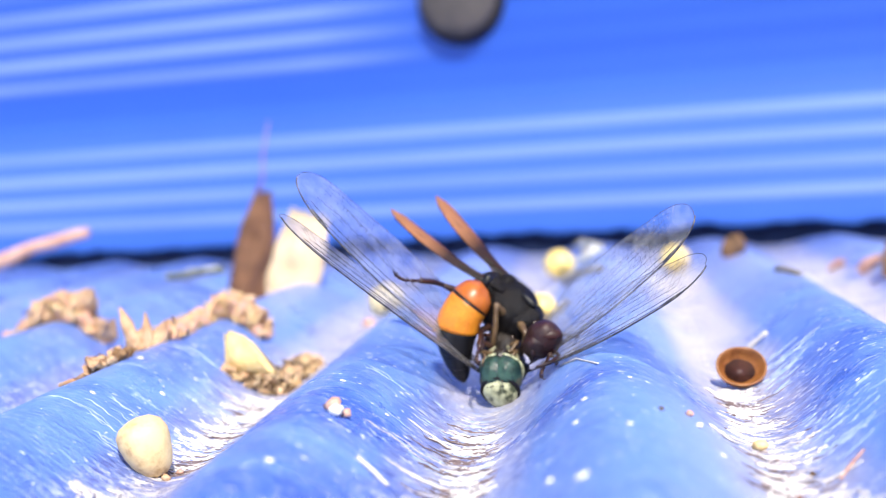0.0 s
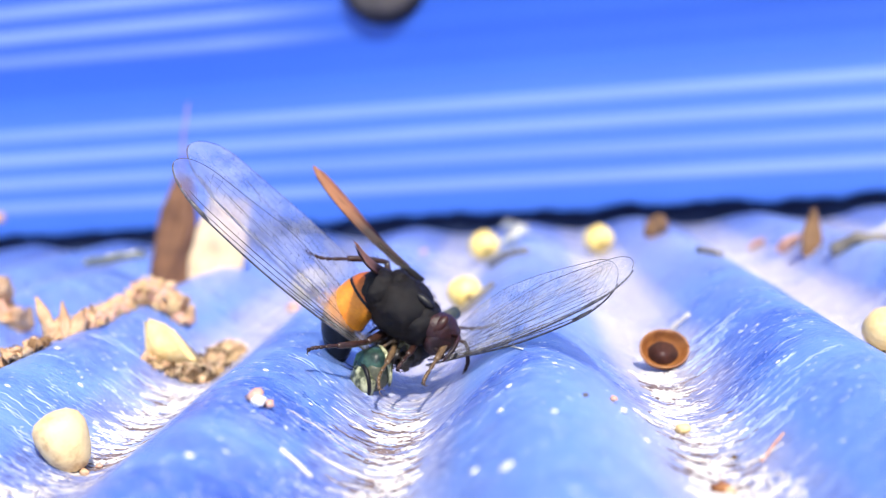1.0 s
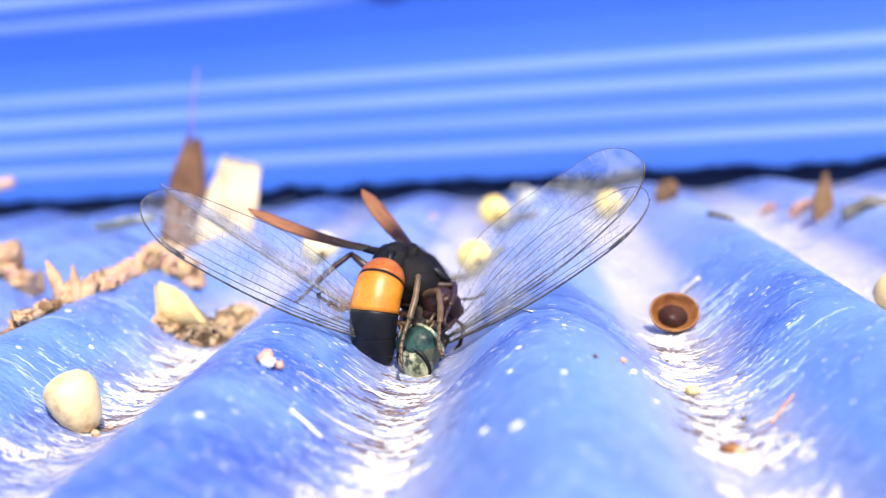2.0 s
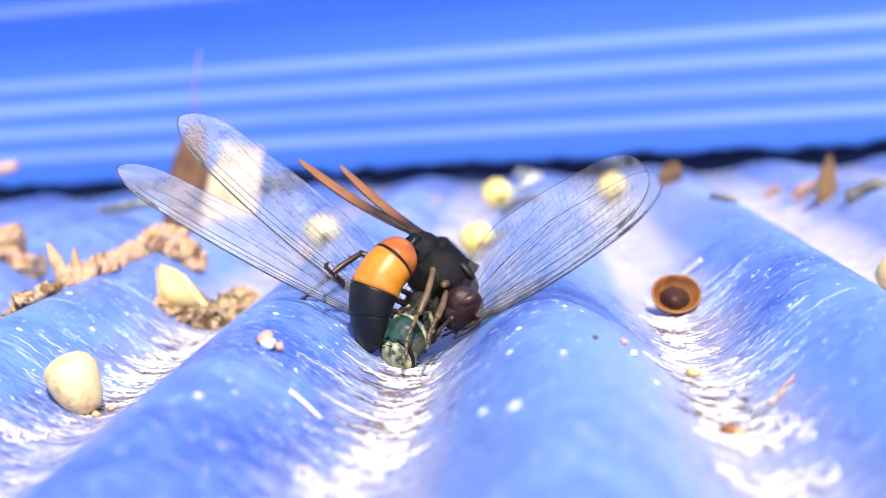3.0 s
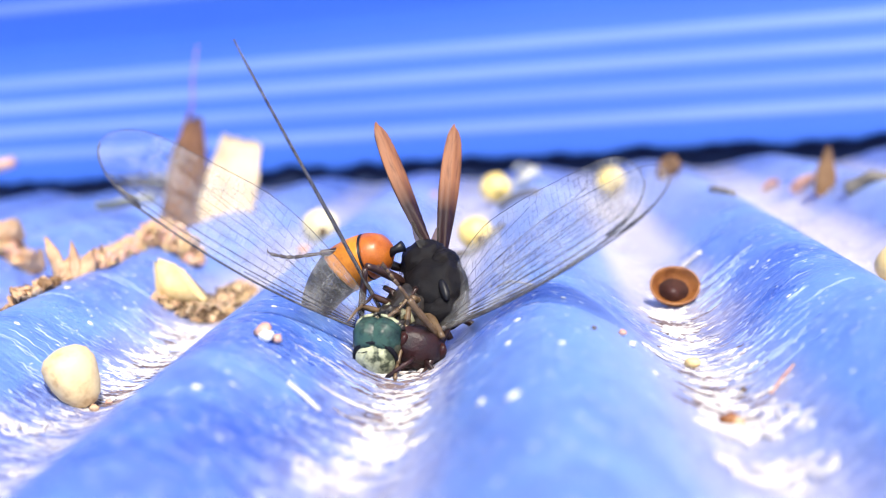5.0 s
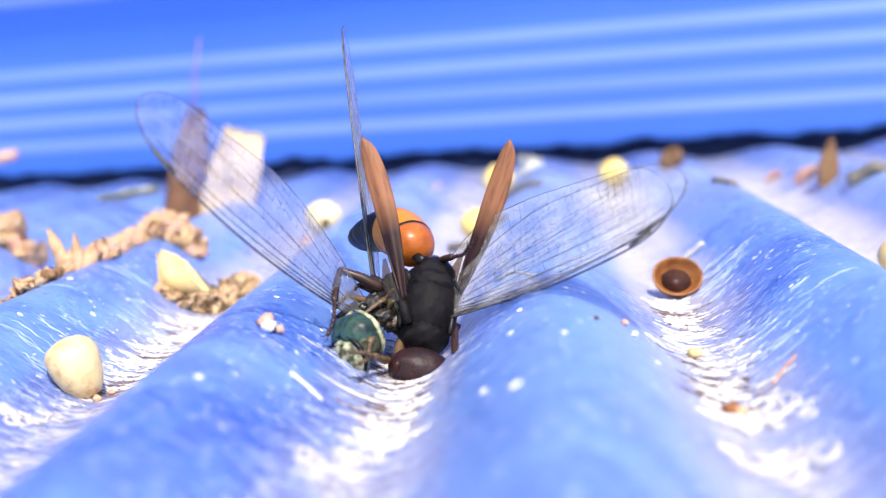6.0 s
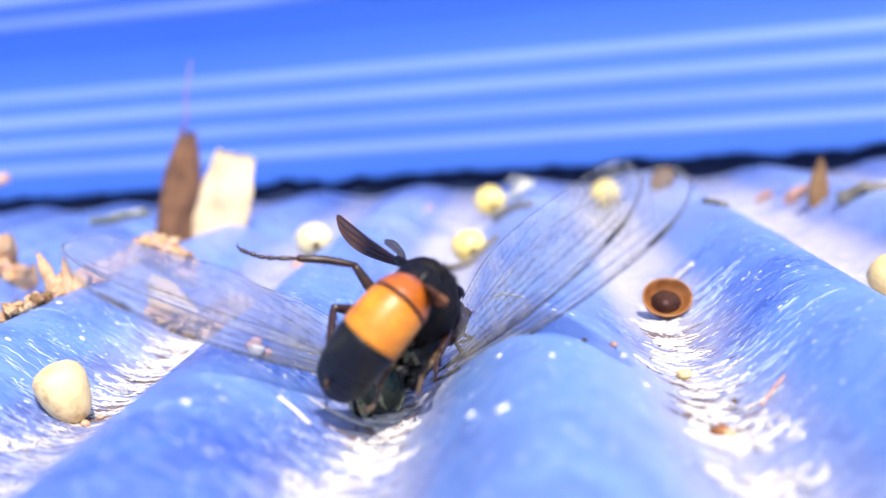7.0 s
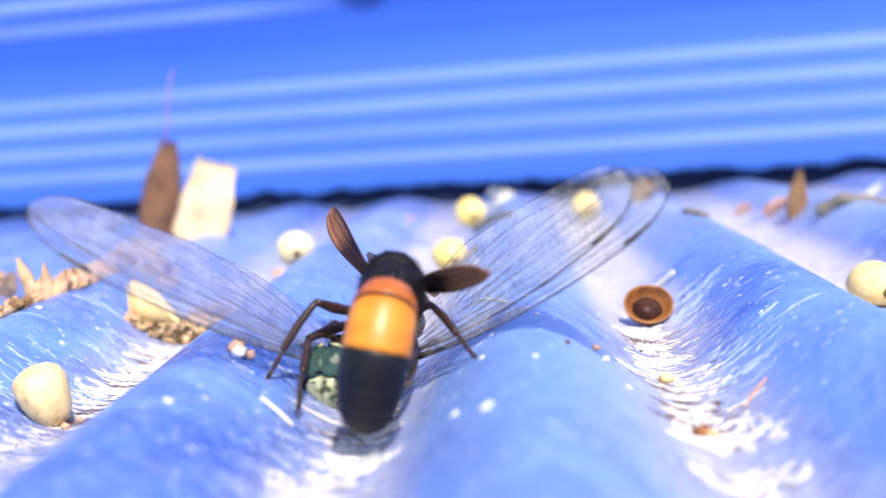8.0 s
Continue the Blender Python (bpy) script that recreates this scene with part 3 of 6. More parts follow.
build_pear_seed()
for x, y, r, mat, k, label in (
        (4.2, 95, 3.3, YELLOW, 1, "round yellow seed in the dragonfly's valley"),
        (6.5, 157, 3.7, YELLOW, 2, "round yellow seed beside a white petal"),
        (-23.5, 92, 3.5, WHITE_SEED, 3, "whitish round seed behind a ridge"),
        (34.0, 172, 3.6, YELLOW, 4, "round yellow seed at the far end of a valley"),
        (63.4, 40, 3.5, CREAM, 5, "large pale yellow seed in a valley")):
    build_round_seed(x, y, r, mat, k, label)
build_cup()
build_wedge_seed()
build_crumbs("crumb_heap", "dark crumbs and curled fibres round a seed", -35.0, 45.5, 4.8, 2.0, 75, (SOIL, TAN, HUSK), 3, (0.16, 0.7), 46)
build_crumbs("crumb_heap", "tan crumbs trailing up a valley", -33.0, 59, 2.4, 11.0, 90, (TAN, SOIL, HUSK), 5, (0.18, 0.75), 30, 1.6)
build_calyx()
build_crumbs("crumb_lump", "crumbly tan plant chain lying along a ridge", -49.4, 57, 1.8, 10.0, 150, (TAN, HUSK, PINKISH), 8, (0.2, 0.85), 14, 1.7)
build_crumbs("crumb_lump", "crumbly straw-coloured lump overhanging a ridge", -45.6, 72, 4.8, 3.4, 170, (TAN, HUSK, PINKISH), 9, (0.25, 1.0), 14, 3.4)
build_crumbs("crumb_lump", "brown crumbly husk heap on the sheet", -80, 80, 7.0, 3.2, 170, (TAN, PINKISH, HUSK), 10, (0.25, 1.0), 12, 4.0)
build_crumbs("crumb_lump", "brown crumbly husk heap on the sheet", -91, 80, 6.0, 3.0, 120, (TAN, PINKISH, HUSK), 14, (0.25, 1.0), 8, 3.0)
build_crumbs("crumb_heap", "small tan crumbs behind a ridge", -52.0, 32, 2.6, 5.0, 44, (TAN, DRY), 11, (0.2, 0.8), 6, 1.2)
for x, y, h, w, turn in ((-77, 79, 7, 6, (30, 20, 40)), (-85, 80, 7, 7, (40, -25, 80)), (-72.5, 78, 5, 5, (35, 30, 10)), (-50.4, 50, 4, 3.4, (50, 10, 30)), (-42.5, 73, 5, 4, (55, -20, 60)), (-55, 29, 4, 5, (60, -20, 60))):
    ob = part("husk_scrap", curved_blade(h * MM, w * MM, 1.2 * MM, 0.4 * MM, 0.8, int(-x), 0.9, 0.3), TAN)
    put_on_sheet(ob, x, y, -0.2, turn)
    tagged(ob, "curled tan husk scrap among crumbs", "husk scrap", "husk scraps on the sheet")
build_upright_bracts()
build_twig((on(-60, 34, 0.8), on(-57, 34, 1.4), on(-53.5, 35, 1.2)), 0.7, DRY, "short brown twig below the husk")
build_twig(((-134, 160, 13.5), (-122, 160, 17.5), (-108, 160, 20.5)), 1.9, PINKISH, "pinkish dry stick standing across the ridges")
build_twig((on(8.5, 128, 0.7), on(12.6, 122, 0.8), on(16, 117, 0.7)), 0.9, GREYWOOD, "short grey twig on a ridge")
build_twig((on(-1, 92, 0.6), on(4, 88, 0.8), on(9.5, 91, 0.6)), 0.7, GREYWOOD, "short grey twig beside a yellow seed")
build_twig((on(73.5, 107, 0.9), on(77, 104, 1.2), on(86, 104, 1.0)), 1.5, GREYWOOD, "thick grey twig on a ridge")
build_twig((on(47.5, 100, 0.4), on(50, 92, 0.5)), 0.8, GREYWOOD, "short grey twig in a bright valley")
for x, y, h, w, mat, turn, label in (
        (72.3, 119, 9.6, 4.2, DRY, (4, 4, 10), "brown husk sliver standing on a ridge"),
        (70.5, 136, 5.5, 4.6, PINKISH, (40, 20, 30), "pinkish husk scrap beside a sliver"),
        (67.8, 158, 3.8, 5.4, PINKISH, (60, 0, 70), "pinkish husk scrap beside a sliver"),
        (45.6, 150, 5.5, 6.5, DRY, (20, 0, 20), "brown husk scrap on a far ridge")):
    ob = part("husk_scrap", curved_blade(h * MM, w * MM, 0.8 * MM, 0.5 * MM, 0.7, int(x), 0.8, 0.15), mat)
    put_on_sheet(ob, x, y, -0.4, turn)
    tagged(ob, label, "husk scrap", "husk scraps on the sheet")
for x, y, turn in ((11.8, 155, (62, 0, 60)), (13.5, 160, (58, 0, 30)), (97, 165, (62, 0, 80)), (12.0, 205, (70, 0, 10))):
    ob = part("petal", curved_blade(6.5 * MM, 5 * MM, 0.9 * MM, 0.35 * MM, 0.6, int(x * 3), 0.8, 0.1), PETAL)
    put_on_sheet(ob, x, y, 0.3, turn)
    tagged(ob, "small white petal lying on the sheet", "petal", "petals on the sheet")
for x, y, r, mat, label in (
        (-12.8, -5.6, 1.0, PINKISH, "pinkish husk crumb on a ridge"), (-12.4, -6.3, 0.75, PETAL, "tiny white crumb on a ridge"), (-11.6, -5.2, 0.6, PINKISH, "pinkish husk crumb on a ridge"),
        (20.0, -9, 0.28, SOIL, "tiny dark speck on a ridge"), (23.2, -1.5, 0.45, PINKISH, "tiny pinkish crumb on the sheet"),
        (23.9, -4.2, 0.4, PETAL, "tiny pale crumb on the sheet"), (30.9, -18.6, 0.8, CUP_IN, "brown crumb in a valley"),
        (31.6, -18.9, 0.6, TAN, "tan crumb in a valley"), (-8.6, 168, 0.9, PINKISH, "brown crumb on a far ridge"),
        (-31.0, 113, 1.2, PINKISH, "pinkish crumb beside a seed"), (30.6, 2.6, 0.8, CREAM, "pale yellow crumb in a valley"),
        (33.9, -8.6, 0.3, SOIL, "tiny dark speck in a valley"), (-32.6, -1.5, 0.5, TAN, "tan crumb beside a pear-shaped seed"),
        (-31.9, 1.0, 0.4, PINKISH, "pinkish crumb beside a pear-shaped seed")):
    ob = part("crumb", lump(r * MM, 0.5, int(x * 7), (1, 0.8, 0.8), 2), mat)
    put_on_sheet(ob, x, y, r * 0.6)
    tagged(ob, label, "crumb", "crumbs on the sheet")
build_twig((on(36.3, 57, 0.4), on(37.6, 56, 0.8), on(38.9, 54.9, 1.0)), 0.42, THREAD, "pale splinter behind the brown cup", "splinter", "splinters on the sheet")
build_twig((on(-8.8, -14.5, 0.15), on(-7.2, -15.4, 0.3), on(-5.8, -16, 0.15)), 0.26, THREAD, "pale fibre lying on a flank", "splinter", "splinters on the sheet")
build_twig((on(9.6, 27, 0.15), on(11.6, 22, 0.3), on(14.2, 12, 0.15)), 0.16, THREAD, "pale fibre lying on a flank", "splinter", "splinters on the sheet")
build_twig((on(35.6, -13.0, 0.1), on(37.0, -11.5, 0.3), on(38.4, -10.0, 0.1)), 0.16, PINKISH, "pinkish fibre lying on a flank", "splinter", "splinters on the sheet")
for x, y, r, k, pts in (
        (-3.4, -31, 1.1, 1, ((-1.4, -0.4, 1), (0.3, 0.3, 0.9), (1.6, 0.8, 0.6))),
        (-2.0, -26.5, 0.6, 2, ((0, 0, 1), (-0.7, 1.2, 0.7), (0.2, -1.5, 0.8))),
        (1.0, -23.5, 0.75, 3, ((0, 0, 1), (0.9, 0.9, 0.7), (-0.9, -0.6, 0.6))),
        (0.2, -17.5, 0.5, 4, ((0, 0, 1), (1.2, 0.2, 0.8), (-1.2, 0.4, 0.6))),
        (33.6, -21.5, 1.4, 5, ((-1.6, -0.2, 1), (0.4, 0.3, 1.1), (2.2, 1.0, 0.7))),
        (31.4, -23.5, 0.7, 6, ((0, 0, 1), (-0.9, 0.5, 0.8))),
        (36.4, -24.0, 0.6, 7, ((0, 0, 1), (0.2, 1.4, 0.8))),
        (31.8, -33.5, 1.8, 8, ((-1.8, 0, 1), (0.6, 0.2, 1.1), (2.4, 0.6, 0.7))),
        (-36.0, -12.0, 1.3, 9, ((-1.5, 0, 1), (0.6, 0.4, 0.9))),
        (-33.0, 14.5, 0.7, 10, ((-1.2, 0, 0.8), (0, 0.4, 1), (1.3, 0.9, 0.7))),
        (31.0, -13.5, 0.6, 11, ((-0.8, 0, 1), (0.8, 0.4, 0.9)))):
    build_residue(x, y, pts, r, k)
for x, y, r in ((12.5, -33.1, 0.55), (9.7, -27.3, 0.4), (16.7, -19.5, 0.3), (11.8, -12.4, 0.32), (-13.8, -27, 0.4), (25.5, -10.5, 0.32), (12.6, -4, 0.3), (17.5, 3, 0.25),
                (-41, 22, 0.4), (-45, 10, 0.35), (-14.5, 8, 0.3), (43.5, 27, 0.35), (42, 9, 0.3), (-47, 31, 0.4), (-52, 18, 0.35), (-9, 4, 0.25)):
    build_speck(x, y, r)
build_streaks(0, -24, 14, 55, 1, 1.35, (0.1, 0.34), (0.8, 4.5), "crusted white streaks across the dragonfly's valley")
build_streaks(-2.5, -13, 12, 10, 21, 1.8, (0.06, 0.15), (5, 10), "long thin white arcs up the dragonfly's valley")
build_streaks(31.8, -22, 34, 140, 2, 1.6, (0.09, 0.3), (0.8, 4.2), "crusted white streaks across a valley below the cup")
build_streaks(-33, 2, 42, 80, 3, 1.6, (0.1, 0.32), (1.0, 5), "crusted white streaks across a valley by the seeds")
for xc, y0, y1, count, seed, spread in ((0, -18, 16, 70, 11, 1.6), (31.8, -18, 27, 120, 12, 1.7), (-32, 0, 42, 100, 13, 1.6)):
    build_streaks(xc, y0, y1, count, seed, spread, (0.05, 0.13), (1, 5), "thin brownish dirt lines across a valley", GRIME)
for xc, y0, y1, count, seed, spread in ((39.5, -8, 45, 110, 4, 2.6), (-40, 0, 45, 60, 5, 2.8), (0, -6, 40, 55, 6, 5.0)):
    build_streaks(xc, y0, y1, count, seed, spread, (0.035, 0.085), (1, 5.5), "thin pale scratches up the flank of a ridge", SCUFF)
build_knob()


# ---------------------------------------------------------------- the hornet
BLACK = plain("black_chitin", (0.004, 0.004, 0.007), (0.01, 0.009, 0.011), 1400, 0.42, 0.22, 0.00006, Specular_IOR_Level=0.3)
VELVET = plain("black_velvety_chitin", (0.004, 0.004, 0.006), (0.011, 0.008, 0.008), 900, 0.5, 0.8, 0.00016, Specular_IOR_Level=0.2)
ORANGE = plain("orange_chitin", (0.56, 0.155, 0.01), (0.8, 0.295, 0.02), 380, 0.38, 0.35, 0.00006)
RUST = plain("rust_chitin", (0.34, 0.075, 0.01), (0.54, 0.15, 0.016), 600, 0.35, 0.2, 0.00005)
FACE_RED = plain("dark_red_chitin", (0.006, 0.003, 0.004), (0.04, 0.009, 0.009), 420, 0.5, 0.6, 0.00014)
EYE_BROWN = plain("dark_brown_eye", (0.022, 0.007, 0.007), (0.05, 0.014, 0.012), 2500, 0.4, 0.1, 0.00003, Specular_IOR_Level=0.3)
LEG_DARK = plain("dark_brown_leg", (0.018, 0.008, 0.007), (0.06, 0.026, 0.018), 900, 0.35, 0.2, 0.00004)
LEG_TAN = plain("tan_leg", (0.075, 0.042, 0.022), (0.19, 0.12, 0.06), 900, 0.4, 0.2, 0.00004)
HAIR = plain("dark_bristle", (0.006, 0.004, 0.004), (0.018, 0.012, 0.009), 900, 0.6, Specular_IOR_Level=0.2)


def amber_wing_material():
    m = Mat("amber_wing_membrane", 0.55, Specular_IOR_Level=0.2)
    streak = m.noise(1.0, 4, 0.6, (180, 2200, 900))
    sx = m.add("ShaderNodeSeparateXYZ")
    m.put(m.coords((50, 50, 50)), sx.inputs[0])
    tint = m.mix(m.ramp(sx.outputs[0], [(0.38, 0), (0.6, 1)]), (0.028, 0.01, 0.011), (0.4, 0.165, 0.075))
    m.color(m.mix(m.ramp(streak, [(0.34, 0.45), (0.52, 1)]), (0.07, 0.026, 0.016), tint))
    m.b.inputs["Alpha"].default_value = 0.92
    m.b.inputs["Transmission Weight"].default_value = 0.2
    m.bump(streak, 0.4, 0.0001)
    return m.m


def clear_wing_material(name="clear_wing_membrane", tint=(0.96, 0.96, 0.965), dusty=(0.05, 0.24), sheen=0.34):
    """Nearly clear, glossy and slightly dusty; the gloss alone follows the angle."""
    m = Mat(name, 0.25)
    t = m.t
    out = t.nodes["Material Output"]
    clear = t.nodes.new("ShaderNodeBsdfTransparent")
    clear.inputs[0].default_value = (*tint, 1)
    gloss = t.nodes.new("ShaderNodeBsdfGlossy")
    gloss.inputs["Roughness"].default_value = 0.28
    gloss.inputs["Color"].default_value = (0.9, 0.92, 0.95, 1)
    dust = t.nodes.new("ShaderNodeBsdfDiffuse")
    dust.inputs["Color"].default_value = (0.8, 0.77, 0.74, 1)
    fres = t.nodes.new("ShaderNodeFresnel")
    fres.inputs["IOR"].default_value = 1.4
    cells = m.noise(900, 3, 0.6)
    bump = t.nodes.new("ShaderNodeBump")
    bump.inputs["Strength"].default_value = 0.5
    bump.inputs["Distance"].default_value = 0.0003
    m.put(cells, bump.inputs["Height"])
    m.put(bump.outputs[0], gloss.inputs["Normal"])
    m.put(bump.outputs[0], fres.inputs["Normal"])
    a = t.nodes.new("ShaderNodeMixShader")
    m.put(m.ramp(m.noise(260, 4, 0.65), [(0.42, dusty[0]), (0.64, dusty[1])]), a.inputs[0])
    m.put(clear.outputs[0], a.inputs[1])
    m.put(dust.outputs[0], a.inputs[2])
    b = t.nodes.new("ShaderNodeMixShader")
    m.put(m.math("MULTIPLY", fres.outputs[0], sheen), b.inputs[0])
    m.put(a.outputs[0], b.inputs[1])
    m.put(gloss.outputs[0], b.inputs[2])
    m.put(b.outputs[0], out.inputs["Surface"])
    return m.m


AMBER = amber_wing_material()
CLEAR = clear_wing_material()
SMOKY = clear_wing_material("smoky_hind_wing", (0.3, 0.2, 0.15), (0.02, 0.05), 0.06)
VEIN = plain("dark_wing_vein", (0.018, 0.015, 0.015), (0.17, 0.155, 0.15), 900, 0.25)
FINE_VEIN_M = Mat("grey_fine_vein", 0.22)
FINE_VEIN_M.color(FINE_VEIN_M.ramp(FINE_VEIN_M.add("ShaderNodeNewGeometry").outputs["Random Per Island"], [(0.3, (0.03, 0.027, 0.027)), (0.6, (0.14, 0.13, 0.13)), (0.92, (0.5, 0.5, 0.52))]))
FINE_VEIN = FINE_VEIN_M.m


def gaster_point(u):
    """The curved middle line of the abdomen: along y from base to tip, bowed up along z."""
    return Vector((0, 13.2 * MM * u, 2.5 * MM * math.sin(math.pi * u ** 0.9)))


def gaster_radius(u):
    """Blunt front, widest in the second ring, blunt end."""
    keys_u = ((0.0, 0.9), (0.025, 1.7), (0.06, 2.35), (0.12, 2.72), (0.22, 2.92), (0.38, 2.98), (0.52, 2.95),
              (0.66, 2.88), (0.78, 2.7), (0.88, 2.36), (0.95, 1.8), (1.0, 0.7))
    for (a, ra), (b, rb) in zip(keys_u, keys_u[1:]):
        if u <= b:
            f = (u - a) / (b - a)
            return (ra + (rb - ra) * f) * MM
    return 0.4 * MM


def gaster_ring(u0, u1, lip=0.0, rings=9, segments=36):
    """One plate of the abdomen from u0 to u1, its hind edge raised by lip."""
    bm = bmesh.new()
    loops = []
    for i in range(rings + 1):
        u = u0 + (u1 - u0) * i / rings
        c = gaster_point(u)
        d = (gaster_point(min(1, u + 0.01)) - gaster_point(max(0, u - 0.01))).normalized()
        side = Vector((1, 0, 0))
        up = side.cross(d)
        edge = lip * (i / rings) ** 3
        r = gaster_radius(u) + edge
        loops.append([bm.verts.new(c + side * math.cos(a) * r * 1.02 + up * math.sin(a) * r * (0.95 - 0.95 * max(0, u - 0.5)))
                      for a in (2 * math.pi * k / segments for k in range(segments))])
    for a, b in zip(loops, loops[1:]):
        for i in range(segments):
            j = (i + 1) % segments
            bm.faces.new((a[j], a[i], b[i], b[j]))
    bm.faces.new(loops[0])
    bm.faces.new(loops[-1][::-1])
    return bm


def bristles(centre, radii, count, length, seed, upper=True):
    """Short hairs standing on a rounded body."""
    rng = random.Random(seed)
    bm = bmesh.new()
    for _ in range(count):
        n = Vector((rng.uniform(-1, 1), rng.uniform(-1, 1), rng.uniform(-0.4 if upper else -1, 1))).normalized()
        p = Vector(centre) + Vector((n.x * radii[0], n.y * radii[1], n.z * radii[2])) * 0.97
        d = (n + Vector((rng.uniform(-0.4, 0.4), rng.uniform(-0.4, 0.4), rng.uniform(-0.4, 0.4)))).normalized()
        side = d.orthogonal().normalized() * 0.022 * MM
        a, b = bm.verts.new(p - side), bm.verts.new(p + side)
        c = bm.verts.new(p + d.cross(side).normalized() * 0.022 * MM)
        e = bm.verts.new(p + d * length * rng.uniform(0.5, 1))
        for f in ((a, b, e), (b, c, e), (c, a, e)):
            bm.faces.new(f)
    return bm


def leg_piece(points, radii):
    return tube([Vector(p) * MM for p in points], [r * MM for r in radii], 8)


def build_hornet():
    top = empty("hornet", pose(0, 0.02, 0.01), "black hornet with an orange abdomen band gnawing a dragonfly", "hornet")
    # mid body with its shield-shaped plates
    for name, c, r, sq, label in (("thorax", (0, 0.3, 0), 4.0, (0.82, 1.08, 0.98), "black hairy mid body"),
                                  ("collar", (0, 3.2, -0.1), 3.3, (0.86, 0.7, 0.95), ""),
                                  ("hind_thorax", (0, -3.3, -0.2), 3.1, (0.86, 0.85, 0.95), ""),
                                  ("back_shield", (0, -2.2, 2.1), 2.1, (1.1, 0.7, 0.8), "")):
        part(name, lump(r * MM, 0.1, 3, sq, 4, 3.0), VELVET, top, label).location = Vector(c) * MM
    part("thorax_hair", bristles((0, 0, 0), (3.4 * MM, 4.9 * MM, 4.05 * MM), 2600, 0.8 * MM, 5, False), HAIR, top)
    part("shoulder_plate", lump(1.1 * MM, 0.05, 8, (0.4, 1.4, 0.5), 2), BLACK, top).location = (2.75 * MM, 2.1 * MM, 1.8 * MM)
    part("shoulder_plate", lump(1.1 * MM, 0.05, 8, (0.4, 1.4, 0.5), 2), BLACK, top).location = (-2.75 * MM, 2.1 * MM, 1.8 * MM)
    # abdomen: waist and first ring rust, second ring orange, the rest black
    gaster = part("abdomen", gaster_ring(0.465, 0.69, 0.012 * MM), BLACK, top, "abdomen banded in rust, orange and black")
    part("abdomen_ring", gaster_ring(0.0, 0.17, 0.06 * MM), RUST, gaster, "rust-brown front ring")
    part("ring_edge", gaster_ring(0.158, 0.19, 0.07 * MM), BLACK, gaster, "thin dark line between the rings")
    part("abdomen_ring", gaster_ring(0.176, 0.47, 0.06 * MM), ORANGE, gaster, "bright orange band")
    part("abdomen_ring", gaster_ring(0.685, 0.83, 0.012 * MM), BLACK, gaster)
    part("abdomen_tip", gaster_ring(0.82, 1.0), BLACK, gaster)
    part("waist", tube([(0, -1.6 * MM, -0.3 * MM), (0, -0.6 * MM, 0), (0, 0.5 * MM, 0.3 * MM)], [0.7 * MM, 0.45 * MM, 0.7 * MM], 12), BLACK, gaster)
    # head, seen as a broad dark red mask; y runs towards the jaws
    bm = lump(2.75 * MM, 0.06, 2, (1.2, 0.84, 0.88), 4)
    head = part("head", bm, FACE_RED, top, "dark red-brown head")
    part("face_shield", lump(2.0 * MM, 0.06, 6, (1.25, 0.75, 1.0), 4), FACE_RED, head, "wine-red face shield").location = (0, 1.0 * MM, -0.9 * MM)
    for s in (-1, 1):
        eye = part("eye", lump(1.15 * MM, 0.02, 4, (0.62, 0.85, 1.4), 3), EYE_BROWN, head, "kidney-shaped dark eye")
        eye.matrix_local = pose(s * 2.35 * MM, 0.35 * MM, 0.5 * MM, 0, 0, -s * 18)
        jaw = part("mandible", leg_piece([(0, 0, 0), (-s * 0.1, 0.8, -0.2), (-s * 0.7, 1.7, -0.35)], [0.6, 0.5, 0.12]), FACE_RED, head)
        jaw.location = (s * 1.1 * MM, 1.2 * MM, -1.5 * MM)
        feeler = part("antenna", leg_piece([(0, 0, 0), (s * 0.7, 1.3, 0.9), (s * 1.3, 1.8, 0.7), (s * 2.4, 2.9, -0.6), (s * 3.2, 3.6, -2.4)],
                                           [0.2, 0.24, 0.26, 0.27, 0.15]), FACE_RED, head)
        feeler.location = (s * 0.6 * MM, 1.6 * MM, 0.6 * MM)
    # fore wings folded lengthwise into narrow amber blades
    wings = []
    for s in (0, 1):
        bm = bmesh.new()
        n = 26
        rows = []
        for i in range(n + 1):
            u = i / n
            w = (0.6 + 2.1 * math.sin(math.pi * min(1, u * 0.98) ** 1.6) ** 0.6 * (1 - 0.1 * u)) * MM
            if u > 0.9:
                w *= math.sqrt(max(0.02, 1 - ((u - 0.9) / 0.1) ** 2))
            x = 19 * MM * u
            sag = (0.5 * math.sin(u * 3) - 0.9 * u * u) * MM
            rows.append([bm.verts.new((x, w * q - 0.35 * w, sag + (0.28 * math.cos(q * math.pi * 2) + 0.1 * math.sin(9 * q)) * MM * (1 - 0.6 * u)))
                         for q in (j / 8 for j in range(9))])
        for a, b in zip(rows, rows[1:]):
            for j in range(8):
                bm.faces.new((a[j], b[j], b[j + 1], a[j + 1]))
        wing = part("wing", bm, AMBER, top, "folded translucent amber-brown wing")
        mod = wing.modifiers.new("thickness", "SOLIDIFY")
        mod.thickness = 0.05 * MM
        bm = bmesh.new()
        for q0, q1, r in ((-0.33, -0.3, 0.16), (-0.1, 0.05, 0.09), (0.2, 0.3, 0.08)):
            pts = []
            for i in range(13):
                u = i / 12 * 0.93
                w = (0.6 + 2.1 * math.sin(math.pi * u ** 1.6) ** 0.6 * (1 - 0.1 * u)) * MM
                pts.append((19 * MM * u, w * (q0 + (q1 - q0) * u), (0.5 * math.sin(u * 3) - 0.9 * u * u + 0.3) * MM))
            tube_into(bm, pts, [r * MM * (1 - 0.5 * i / 12) for i in range(13)], 6)
        part("vein", bm, FACE_RED, wing, "dark leading vein")
